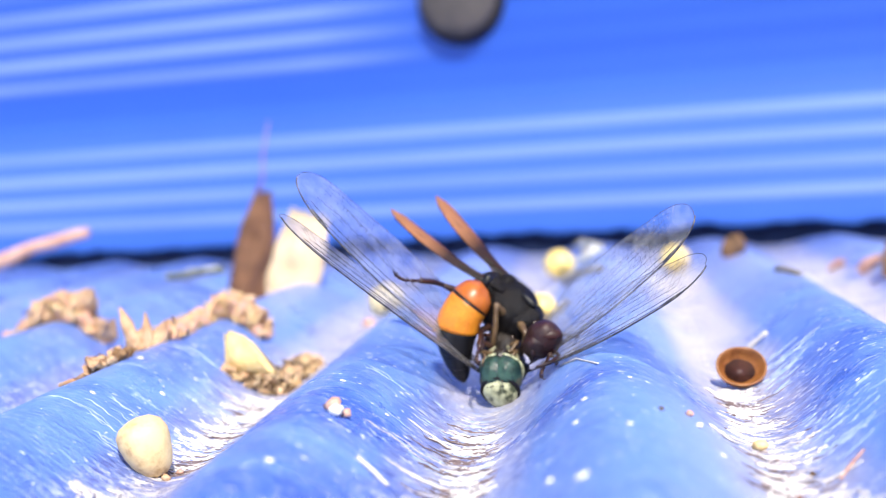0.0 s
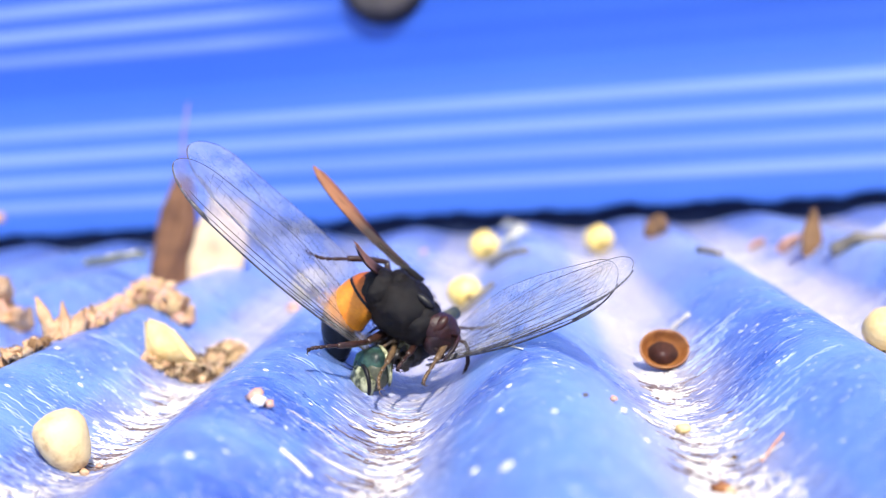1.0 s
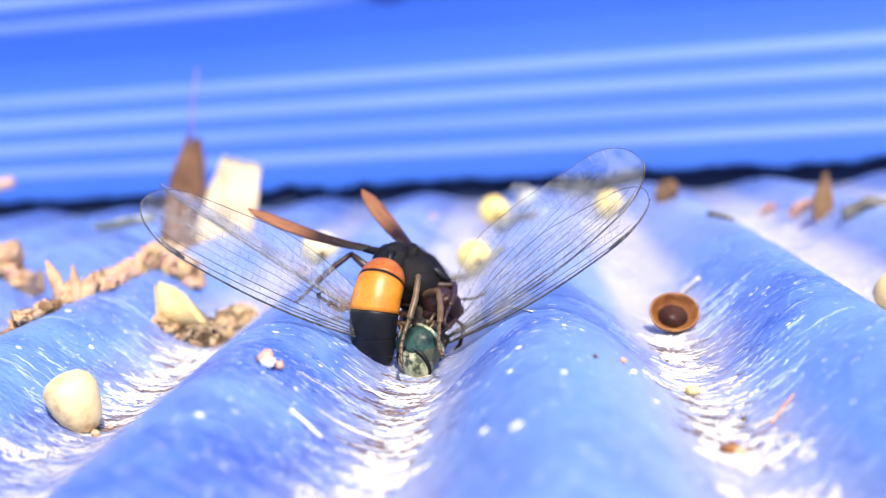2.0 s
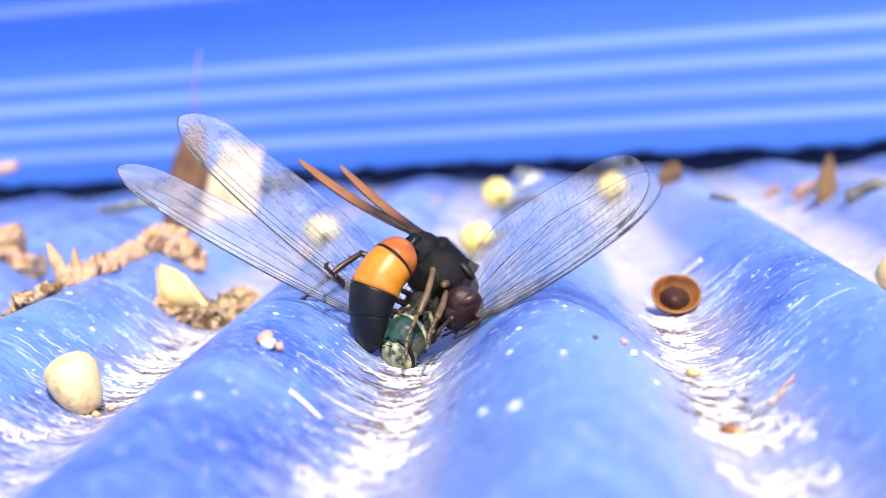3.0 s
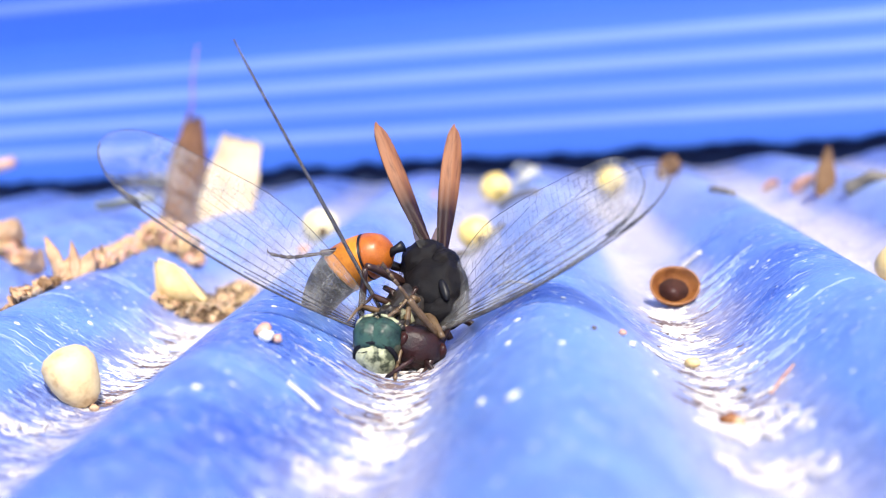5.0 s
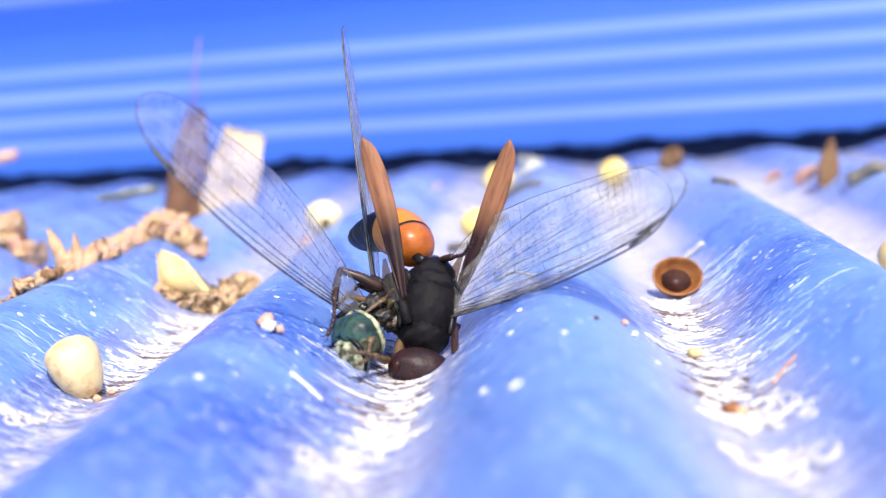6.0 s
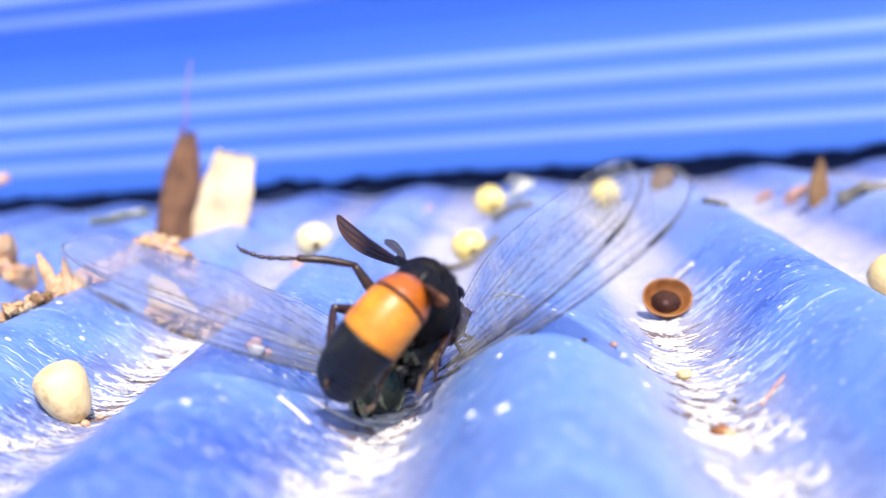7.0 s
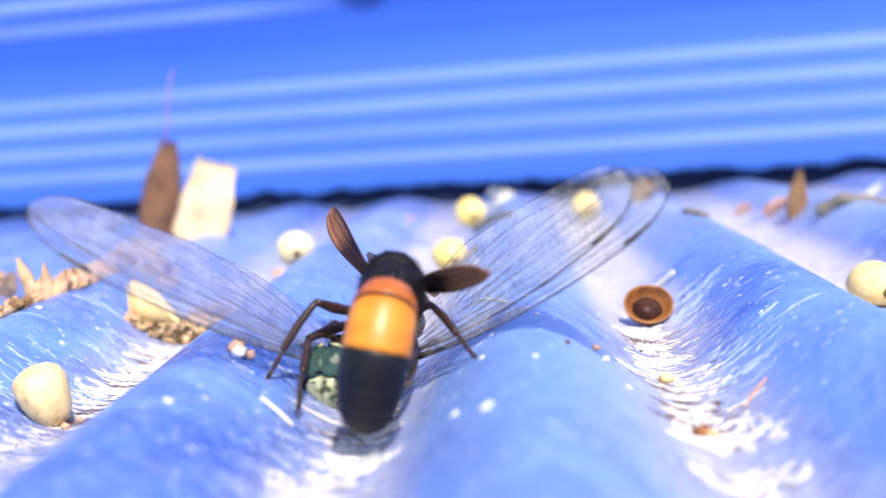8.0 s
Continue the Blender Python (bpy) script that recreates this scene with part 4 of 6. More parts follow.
        # the small hind wing, hooked to the fore wing's rear edge
        bm = bmesh.new()
        rows = []
        for i in range(17):
            u = i / 16
            w = (0.4 + 0.9 * math.sin(math.pi * u ** 0.7)) * MM
            rows.append([bm.verts.new((5.0 * MM * u, -0.2 * MM - w * q - 0.5 * MM * u, (-0.3 + 0.12 * math.cos(q * 12)) * MM)) for q in (j / 5 for j in range(6))])
        for a, b in zip(rows, rows[1:]):
            for j in range(5):
                bm.faces.new((a[j], b[j], b[j + 1], a[j + 1]))
        part("wing_root", leg_piece([(0.8, -0.2, 0.2), (-0.6, -0.1, 0.1), (-2.6, 0, 0)], [0.4, 0.55, 0.6]), VELVET, wing, "dark hinge of the wing")
        part("hind_wing", bm, SMOKY, wing, "small smoky hind wing")
        wings.append(wing)
    # legs: thigh, then shin with its foot
    femora, shins = [], []
    for i in range(6):
        mat = LEG_TAN if i < 2 else LEG_DARK
        femora.append(part("thigh", leg_piece([(-0.6, 0, 0), (0.8, 0.15, 0), (3, 0.2, 0), (5.0, 0.05, 0), (5.6, 0, 0)], [0.42, 0.55, 0.6, 0.42, 0.36]), mat, top))
        shin = part("shin", leg_piece([(-0.2, 0, 0), (0.6, 0.1, 0), (3, 0.25, 0), (5.6, 0.1, 0), (5.9, 0.05, 0)], [0.3, 0.36, 0.42, 0.4, 0.25]), mat, top)
        bm = bmesh.new()
        knots = [(5.8, 0.05, 0), (7.9, -0.15, 0), (8.9, -0.2, 0), (9.8, -0.15, 0.05), (10.6, 0.05, 0.1), (11.6, 0.35, 0.1)]
        for a, b in zip(knots, knots[1:]):
            a, b = Vector(a), Vector(b)
            tube_into(bm, [p * MM for p in (a, a.lerp(b, 0.15), a.lerp(b, 0.8), b)], [0.12 * MM, 0.2 * MM, 0.26 * MM, 0.14 * MM], 7)
        for s in (-1, 1):
            tube_into(bm, [Vector((11.5, 0.35, 0.1)) * MM, Vector((11.9, 0.6, 0.1 + s * 0.3)) * MM, Vector((11.9, 1.0, 0.1 + s * 0.4)) * MM], [0.1 * MM, 0.07 * MM, 0.02 * MM], 5)
        part("foot", bm, mat, shin)
        bm = bmesh.new()
        rng = random.Random(40 + i)
        for _ in range(14):
            u = rng.uniform(1, 5.8)
            a = rng.uniform(0, 6.28)
            o = Vector((0, math.cos(a), math.sin(a)))
            p = Vector((u, 0.2, 0)) + o * 0.35
            tube_into(bm, [p * MM, (p + o * 0.45 + Vector((0.3, 0, 0))) * MM], [0.035 * MM, 0.01 * MM], 3)
        part("bristles", bm, HAIR, shin)
        shins.append(shin)
    return top, gaster, head, wings, femora, shins


# ---------------------------------------------------------------- the dragonfly, lying on its back
EYE_GREEN_M = Mat("green_compound_eye", 0.42, Specular_IOR_Level=0.4)
EYE_GREEN_M.color(EYE_GREEN_M.mix(EYE_GREEN_M.ramp(EYE_GREEN_M.noise(520, 5, 0.65), [(0.4, 0), (0.6, 1)]), (0.006, 0.018, 0.018), (0.04, 0.092, 0.07)))
EYE_GREEN_M.bump(EYE_GREEN_M.noise(3500, 2), 0.35, 0.00006)
EYE_GREEN = EYE_GREEN_M.m
PALE_M = Mat("pale_green_face", 0.4)
PALE_M.color(PALE_M.mix(PALE_M.ramp(PALE_M.noise(900, 4), [(0.4, 0), (0.5, 0.7), (0.6, 1)]), (0.05, 0.06, 0.03), (0.55, 0.56, 0.34)))
PALE_M.bump(PALE_M.noise(1500, 3), 0.4, 0.0001)
PALE = PALE_M.m
DARK_GREEN = plain("dark_olive_chitin", (0.03, 0.04, 0.025), (0.1, 0.1, 0.06), 600, 0.4, 0.25, 0.00006)
STRIPE = plain("pale_olive_stripe", (0.07, 0.065, 0.035), (0.4, 0.38, 0.24), 700, 0.4, 0.3, 0.00006)
BODY_DARK = plain("dark_brown_mottled_chitin", (0.006, 0.005, 0.006), (0.045, 0.036, 0.03), 700, 0.4, 0.4, 0.0001)


def wing_halfwidth(u, hind):
    """Leading and trailing edge of the wing at u of its length, in millimetres from the axis."""
    lead = -0.4 - 1.7 * math.sin(math.pi * u)
    broad = 8.4 if hind else 7.4
    grow = math.sin(math.pi / 2 * min(1, u / (0.4 if hind else 0.6)))
    trail = 0.6 + (broad - 0.6) * grow * (1 - 0.18 * max(0, u - 0.55) / 0.45)
    if u > 0.84:
        s = math.sqrt(max(0, 1 - ((u - 0.84) / 0.16) ** 2.2))
        tip = 2.6
        lead, trail = tip + (lead - tip) * s, tip + (trail - tip) * s
    return lead - 2.6 * u, trail - 2.6 * u


def build_dragonfly_wing(hind, parent, length):
    n, k = 48, 8
    bm = bmesh.new()

    def spot(u, q):
        a, b = wing_halfwidth(u, hind)
        crease = 0.16 * math.cos(q * 22) * (1 - 0.5 * u) * (1 - q)
        return Vector((length * u, a + (b - a) * q, crease + 0.5 * math.sin(u * 2.6) * (q - 0.3))) * MM

    rows = [[bm.verts.new(spot(u, j / k)) for j in range(k + 1)] for u in [0.8 * i / 30 for i in range(30)] + [0.8 + 0.2 * math.sin(math.pi / 2 * i / 18) for i in range(19)]]
    for a, b in zip(rows, rows[1:]):
        for j in range(k):
            bm.faces.new((a[j], b[j], b[j + 1], a[j + 1]))
    bmesh.ops.remove_doubles(bm, verts=bm.verts, dist=0.00002)
    wing = part("wing", bm, CLEAR, parent, "clear glassy wing with dark veins")
    bm = bmesh.new()

    def run(uq, r0, r1, sides=5):
        pts = [spot(u, q) for u, q in uq]
        m = len(pts) - 1
        tube_into(bm, pts, [(r0 + (r1 - r0) * i / m) * MM for i in range(m + 1)], sides)

    us = [i / 24 for i in range(20)] + [0.8 + 0.2 * math.sin(math.pi / 2 * i / 12) for i in range(13)]
    run([(u, 0) for u in us], 0.14, 0.09)
    run([(u, 0.06 - 0.03 * u) for u in us if u < 0.52], 0.08, 0.05)
    run([(u, 0.11 - 0.05 * u) for u in us if u < 0.95], 0.075, 0.036)
    run([(u, 0.16 + 0.02 * u) for u in us if u < 0.93], 0.066, 0.036)
    run([(u, 0.22 + 0.12 * u) for u in us if 0.08 < u < 0.88], 0.036, 0.022)
    run([(u, 0.3 + 0.36 * u) for u in us if 0.1 < u < 0.82], 0.032, 0.02)
    run([(u, 0.4 + 0.85 * u) for u in us if 0.12 < u < 0.62], 0.032, 0.02)
    run([(u, 0.26 + 0.24 * u) for u in us if 0.3 < u < 0.86], 0.027, 0.019)
    run([(u, 0.34 + 0.5 * u) for u in us if 0.28 < u < 0.8], 0.027, 0.019)
    run([(u, 0.36 + 0.62 * u * u) for u in us if 0.35 < u < 0.9], 0.024, 0.018)
    run([(u, 1.0) for u in us if u > 0.02], 0.038, 0.038)
    part("vein", bm, VEIN, wing, "dark main veins")
    # fine cross veins
    bm = bmesh.new()
    rng = random.Random(11 + hind)
    lanes = [lambda u: 0.0, lambda u: 0.11 - 0.05 * u, lambda u: 0.16 + 0.02 * u, lambda u: 0.22 + 0.12 * u, lambda u: 0.3 + 0.36 * u,
             lambda u: min(1, 0.4 + 0.85 * u), lambda u: 1.0]
    for a, b in zip(lanes, lanes[1:]):
        u, last = 0.17, None
        while u < 0.9:
            qa, qb = a(u), b(u)
            lo, hi = wing_halfwidth(u, hind)
            steps = max(1, round((qb - qa) * (hi - lo) / 0.85))
            row = []
            for i in range(steps + 1):
                q = qa + (qb - qa) * (i + (rng.uniform(-0.25, 0.25) if 0 < i < steps else 0)) / steps
                row.append(spot(min(0.97, u + (rng.uniform(-0.009, 0.009) if i % 2 else 0)), q))
            for p, r in zip(row, row[1:]):
                tube_into(bm, [p, r], 0.017 * MM, 3)
            if last and steps > 1:
                for i in range(1, steps):
                    tube_into(bm, [last[min(len(last) - 1, round(i * (len(last) - 1) / steps))], row[i]], 0.016 * MM, 3)
            last = row
            u += rng.uniform(0.02, 0.03)
    part("cross_vein", bm, FINE_VEIN, wing, "fine dark net of veins")
    bm = bmesh.new()
    tube_into(bm, [spot(0.83, 0.03), spot(0.86, 0.045), spot(0.91, 0.04)], [0.12 * MM, 0.22 * MM, 0.12 * MM], 6)
    for v in bm.verts:
        v.co.z *= 0.6
    part("wing_mark", bm, VEIN, wing, "dark mark near the wing tip")
    return wing


def build_dragonfly():
    top = empty("dragonfly", pose(0, 0.02, 0.004), "dead dragonfly on its back, clear wings spread up the valley", "dragonfly")
    bm = lump(2.9 * MM, 0.24, 6, (0.98, 1.35, 0.98), 4, 2.2)
    part("thorax", bm, BODY_DARK, top, "dark brown mid body with pale stripes")
    for s in (-1, 1):
        for j, y in enumerate((-1.8, 0.4, 2.4)):
            band = part("body_stripe", leg_piece([(s * 0.7, y - 0.4, -2.2), (s * 1.8, y, -1.3), (s * 2.25, y + 0.3, 0.3), (s * 1.4, y + 0.6, 1.8)], [0.2, 0.32, 0.34, 0.2]), STRIPE, top)
    part("abdomen", leg_piece([(0, -2.6, 0.1), (0, -5, 0.1), (0, -7.5, 0.3), (0, -9.5, 0.4)], [1.5, 1.35, 1.1, 0.9]), DARK_GREEN, top, "torn stump of the abdomen")
    head = part("head", lump(2.35 * MM, 0.04, 9, (1.1, 0.85, 0.95), 3), DARK_GREEN, top, "green-eyed head with a pale face")
    for s in (-1, 1):
        eye = part("eye", lump(1.9 * MM, 0.08, 12, (1.0, 1.05, 1.1), 4, 2.2), EYE_GREEN, head, "glossy green compound eye")
        eye.matrix_local = pose(s * 0.6 * MM, -0.15 * MM, 0.72 * MM, 0, s * 14, 0)
        rim = part("eye_rim", tube([(s * 2.45 * math.sin(a) * MM, -1.15 * MM, (0.3 - 2.5 * math.cos(a)) * MM) for a in (math.pi * (0.15 + 0.8 * i / 10) for i in range(11))], [(0.14 + 0.16 * math.sin(math.pi * i / 10)) * MM for i in range(11)], 7), PALE, head)
    bm = lathe([(0.2 * MM, 0.85 * MM), (1.0 * MM, 0.75 * MM), (1.6 * MM, 0.35 * MM), (1.85 * MM, -0.2 * MM), (1.7 * MM, -0.9 * MM), (0.8 * MM, -1.2 * MM)][::-1], 28, 0.06, 2)
    face = part("face", bm, PALE, head, "pale yellow-green face plate")
    face.matrix_local = pose(0, 1.65 * MM, -0.7 * MM, -80, 0, 0) @ Matrix.Scale(1.15, 4)
    ring = part("face_ring", tube([(2.15 * math.cos(a) * MM, 1.5 * MM, (-0.65 + 2.05 * math.sin(a)) * MM) for a in (2 * math.pi * i / 24 for i in range(25))], 0.26 * MM, 6), BLACK, head, "dark groove round the face")
    for s in (-1, 1):
        lip = part("lip", lump(0.7 * MM, 0.1, 20 + s, (1.1, 0.6, 0.7), 2), PALE, head)
        lip.location = (s * 0.65 * MM, 2.0 * MM, -1.75 * MM)
        part("antenna", leg_piece([(s * 0.5, 2.0, 0.6), (s * 0.8, 2.7, 1.0), (s * 1.0, 3.4, 1.6)], [0.08, 0.05, 0.02]), BLACK, head)
    # six spiny legs, folded over the belly, which faces away from the sheet (local -z)
    rng = random.Random(6)
    for s in (-1, 1):
        for y0, lean in ((3.0, 1.3), (1.2, 0.7), (-0.6, 0.2)):
            hip = Vector((s * 0.9, y0, -1.5))
            knee = hip + Vector((s * rng.uniform(0.8, 1.9), lean + rng.uniform(-0.3, 0.5), -rng.uniform(1.3, 2.3)))
            heel = knee + Vector((-s * rng.uniform(0.4, 2.2), lean * 1.3 + 0.6, rng.uniform(-0.8, 1.2)))
            toe = heel + Vector((s * rng.uniform(-0.8, 0.9), lean * 0.8 + 0.4, rng.uniform(-0.2, 1.2)))
            leg = part("leg", leg_piece([hip, hip.lerp(knee, 0.5), knee, knee.lerp(heel, 0.15), heel, heel.lerp(toe, 0.5), toe], [0.34, 0.38, 0.3, 0.22, 0.18, 0.13, 0.07]), LEG_TAN if y0 > 2 or (s > 0 and y0 > 0) else LEG_DARK, top)
            bm = bmesh.new()
            for i in range(9):
                p = knee.lerp(heel, i / 9)
                tube_into(bm, [p * MM, (p + Vector((s * rng.uniform(-0.2, 0.5), rng.uniform(-0.5, 0.5), -0.5))) * MM], [0.035 * MM, 0.01 * MM], 3)
            part("spines", bm, HAIR, leg)
    for x, y, z, r, k in ((1.7, 5.2, -1.2, 1.0, 1), (0.2, 3.9, -2.0, 1.1, 2), (2.2, 4.0, 0.2, 1.2, 3), (-1.6, 3.6, -1.4, 0.9, 4)):
        part("torn_flesh", lump(r * MM, 0.7, 50 + k, (1, 1.1, 0.8), 3, 2.4), BODY_DARK, top, "dark torn flesh").location = (x * MM, y * MM, z * MM)
    for s in (-1, 1):
        part("chest_plate", lump(1.1 * MM, 0.35, 30 + s, (0.8, 1.3, 0.5), 3, 2.0), STRIPE, top, "pale torn chest plate").location = (s * 1.0 * MM, 3.0 * MM, -1.6 * MM)
    wings = []
    for side in range(2):
        for hind in (False, True):
            wings.append(build_dragonfly_wing(hind, top, (38.2, 39.6, 35, 36.5)[2 * side + (not hind)]))
    head.scale = (1.1, 1.1, 1.1)
    return top, head, wings


hornet, hornet_abdomen, hornet_head, hornet_wings, hornet_femora, hornet_shins = build_hornet()
dragonfly, dragonfly_head, dragonfly_wings = build_dragonfly()


# ---------------------------------------------------------------- what moves
def keys(*rows):
    """Rows of seconds, place in millimetres and turn in degrees, as walk() takes them."""
    return [(t, pose(x * MM, y * MM, z * MM, a, b, c)) for t, x, y, z, a, b, c in rows]


def motions():
    walk(hornet, keys(
        (0, 2.43, 37.90, 12.06, -49.7, -31.0, -82.2),
        (0.5, 4.72, 38.00, 10.91, -63.6, -29.6, -81.7),
        (1, -0.59, 25.36, 12.21, -44.5, -19.9, -79.2),
        (1.5, -0.19, 29.37, 10.37, -55.0, -21.1, -62.8),
        (2, -0.55, 27.52, 10.52, -45.3, -17.1, -64.2),
        (3.5, 4.03, 21.86, 9.12, -63.5, -27.7, -66.6),
        (4, 3.84, 23.21, 9.09, -62.5, -27.7, -66.7),
        (4.5, 3.59, 20.31, 9.02, -71.3, -25.2, -70.0),
        (5.15, 2.82, 12.60, 8.25, -60.9, -24.7, -125.6),
        (5.8, 2.04, 4.89, 7.48, -55.4, -16.7, -178.8),
        (6, 2.35, 8.01, 6.10, -57.6, -14.3, -176.8),
        (6.2, 1.74, 4.31, 6.49, -50.6, 2.2, -144.0),
        (6.5, 3.41, 2.00, 9.50, -35.2, 15.0, -108.2),
        (6.6, 5.69, 0.87, 10.25, -29.1, 12.4, -63.9),
        (6.75, 4.36, -1.00, 9.06, -26.6, 5.4, -14.0),
        (7, 4.61, -4.36, 11.50, -26.6, 6.0, -14.3),
        (7.5, 4.23, -7.17, 10.57, -22.3, 4.7, -11.5),
        (8, 3.31, -6.60, 12.90, -16.0, 4.0, 2.9)))
    walk(hornet_abdomen, keys(
        (0, 4.78, -2.77, -1.66, -133.7, -15.0, -139.5),
        (0.5, 5.16, -3.80, -2.82, -124.8, -17.8, -150.7),
        (1, -0.30, -3.49, 0.97, -121.9, -27.6, -132.6),
        (1.5, 2.83, -3.59, -1.17, -119.6, 18.1, -141.2),
        (2, 2.22, -4.00, -1.25, -116.6, 17.7, -133.1),
        (3.5, 5.22, -4.33, -3.01, -122.1, -11.3, -158.2),
        (4, 5.00, -4.20, -3.21, -118.6, -14.6, -162.8),
        (4.5, 5.00, -4.15, -4.12, -124.3, -23.6, -167.6),
        (5.15, 2.70, -4.83, -1.97, -99.2, 10.2, -178.7),
        (5.8, 0.39, -5.51, 0.18, -70.4, 40.4, -176.1),
        (6, 2.29, -5.67, 0.13, -68.4, 37.2, -177.3),
        (6.2, 0.62, -5.79, 0.79, -46.4, -6.3, -175.1),
        (6.5, 0.63, -4.30, -0.23, -21.2, 39.5, -129.4),
        (6.6, 0.35, -5.02, -0.76, -71.8, 23.1, -166.4),
        (6.75, 0.52, -4.60, 0.40, -70.0, -20.6, 164.5),
        (7, 2.08, -9.14, -0.99, -108.6, -30.7, -161.3),
        (7.5, 1.68, -10.20, -0.47, -110.3, -36.3, -165.0),
        (8, 0.18, -10.10, -0.78, -90.4, -10.1, -179.7)))
    walk(hornet_head, keys(
        (0, 4.63, 7.79, -1.42, -38.9, -0.5, 0.8),
        (0.5, 5.16, 6.92, -2.82, -22.7, 8.3, -9.0),
        (1, -0.32, 5.67, 0.65, -15.8, 9.2, -23.6),
        (1.5, 2.83, 5.09, -1.17, -36.8, 15.6, -27.6),
        (2, 2.22, 4.52, -1.25, -44.5, 15.0, -38.7),
        (3.5, 5.22, 5.46, -3.01, -27.6, 13.6, -20.2),
        (4, 5.00, 5.98, -3.21, -28.6, 13.2, -20.3),
        (4.5, 5.00, 6.99, -4.12, -46.7, 43.7, -54.2),
        (5.8, -0.29, 7.24, 1.02, 0.7, -0.4, 6.6),
        (6, -0.10, 7.91, 2.01, 2.3, -0.3, 3.6),
        (6.2, 2.03, 6.11, 2.82, -5.7, 1.0, -13.6),
        (6.5, 0.63, 4.51, -0.23, -9.0, 19.3, -28.7),
        (6.75, 0.52, 6.79, 0.40, -83.9, 49.8, -99.8),
        (7, -1.20, 11.62, 0.67, -83.1, 50.4, -98.7),
        (7.5, -2.33, 14.21, 1.24, -106.2, 41.6, -124.7),
        (8, -0.25, 16.73, -1.03, -131.6, -0.2, 179.8)))
    walk(hornet_wings[0], keys(
        (0, 2.38, -3.48, 0.17, 124.5, 4.5, -100.4),
        (0.5, 1.43, -1.49, 1.96, 146.7, 2.3, -84.0),
        (1, -4.68, -3.39, 3.57, 153.3, 14.7, -13.4),
        (1.25, -0.80, -5.86, 1.34, 132.3, 20.1, -68.9),
        (1.5, -0.82, -6.75, 0.58, 115.9, 6.9, -122.0),
        (2, -1.87, -6.60, 0.34, 122.8, 7.9, -129.2),
        (3.5, 2.01, -2.02, 2.33, 133.5, 16.0, -81.2),
        (4, 1.34, -1.18, 1.57, 130.6, 4.0, -75.2),
        (4.5, 0.96, -2.94, 0.06, 128.8, 5.8, -91.6),
        (5.8, 1.74, -1.01, 4.32, 159.7, -4.2, -72.9),
        (6, 2.87, 0.96, 3.27, 155.6, -7.1, -66.7),
        (6.2, 2.94, -1.99, 1.97, 165.1, -29.7, -14.8),
        (6.5, 1.52, -1.27, 1.97, 158.7, -27.8, -9.7),
        (6.6, 0.53, -0.58, 0.70, 151.2, 4.4, -38.5),
        (7, -0.88, 1.18, 2.35, 135.7, 20.6, -65.7),
        (7.5, 0.35, 3.74, 2.43, 132.9, 16.1, -64.8),
        (7.8, 1.08, -2.98, 0.06, 129.1, 5.7, -71.8),
        (8, 2.45, 5.47, 1.52, 127.0, 5.6, -71.6)))
    walk(hornet_wings[1], keys(
        (0, 1.01, -2.23, 2.97, 117.8, -8.6, -105.0),
        (0.5, 0.79, -1.53, 3.21, 149.9, 4.3, -97.2),
        (1, -6.00, -2.99, 5.80, 128.8, -8.0, -95.8),
        (1.5, -0.77, -1.46, 4.24, 128.7, -26.5, -146.0),
        (2, -1.51, -0.69, 3.60, 126.5, -22.7, -145.8),
        (3.5, 0.91, 0.33, 3.20, 138.1, 16.4, -82.7),
        (4, 0.75, -0.69, 2.69, 138.1, -10.9, -111.8),
        (4.5, 0.71, -2.17, 2.25, 120.8, -12.1, -100.2),
        (5.8, -3.51, -1.31, -0.22, 170.2, -31.6, -103.4),
        (6, -2.67, -1.21, -0.05, 167.4, -27.5, -100.7),
        (6.2, -2.62, -2.42, 2.72, 155.6, -21.0, -79.8),
        (6.5, -1.39, -2.91, 1.59, 149.5, -2.2, -100.7),
        (6.6, -1.67, -3.47, 2.02, -154.1, 17.8, -153.3),
        (6.75, -1.78, -3.44, 3.85, -112.9, -25.0, 141.0),
        (7, -3.56, 1.36, 4.14, -113.6, -24.7, 142.0),
        (7.5, -2.93, 2.93, 4.54, -81.2, -31.0, 128.3),
        (8, -2.18, 5.49, 2.14, -59.7, -34.8, 113.4)))
    walk(dragonfly, keys(
        (0, 1.65, 35.80, 6.20, -157.5, -0.0, 0.0),
        (0.5, 1.34, 35.80, 5.75, -157.8, -0.0, -9.8),
        (1, -0.11, 30.14, 6.72, -161.9, -0.0, -37.8),
        (1.5, 1.28, 28.17, 5.10, -158.2, -0.0, -14.5),
        (2, 0.21, 26.32, 5.10, -157.5, -0.0, 0.0),
        (3.5, 1.53, 19.66, 5.28, -159.8, -0.0, -27.3),
        (4, 1.82, 21.01, 5.14, -159.2, -0.0, -23.3),
        (4.5, 1.54, 18.11, 5.27, -159.8, -0.0, -27.3),
        (5.8, -2.34, 7.69, 7.23, -159.8, -0.0, -27.3),
        (6, -1.54, 10.81, 6.68, -159.8, -0.0, -27.3),
        (6.2, -1.77, 6.11, 6.21, -158.6, -0.0, -19.0),
        (6.5, -0.74, 2.80, 5.14, -157.5, -0.0, 0.0),
        (6.75, 2.91, -0.20, 4.54, -159.8, -0.0, -27.3),
        (7, 2.33, 1.22, 5.14, -159.8, -0.0, -27.3),
        (7.5, 1.91, 0.51, 5.45, -161.2, -0.0, -34.6),
        (8, -0.17, 3.95, 6.45, -161.2, -0.0, -34.6)))
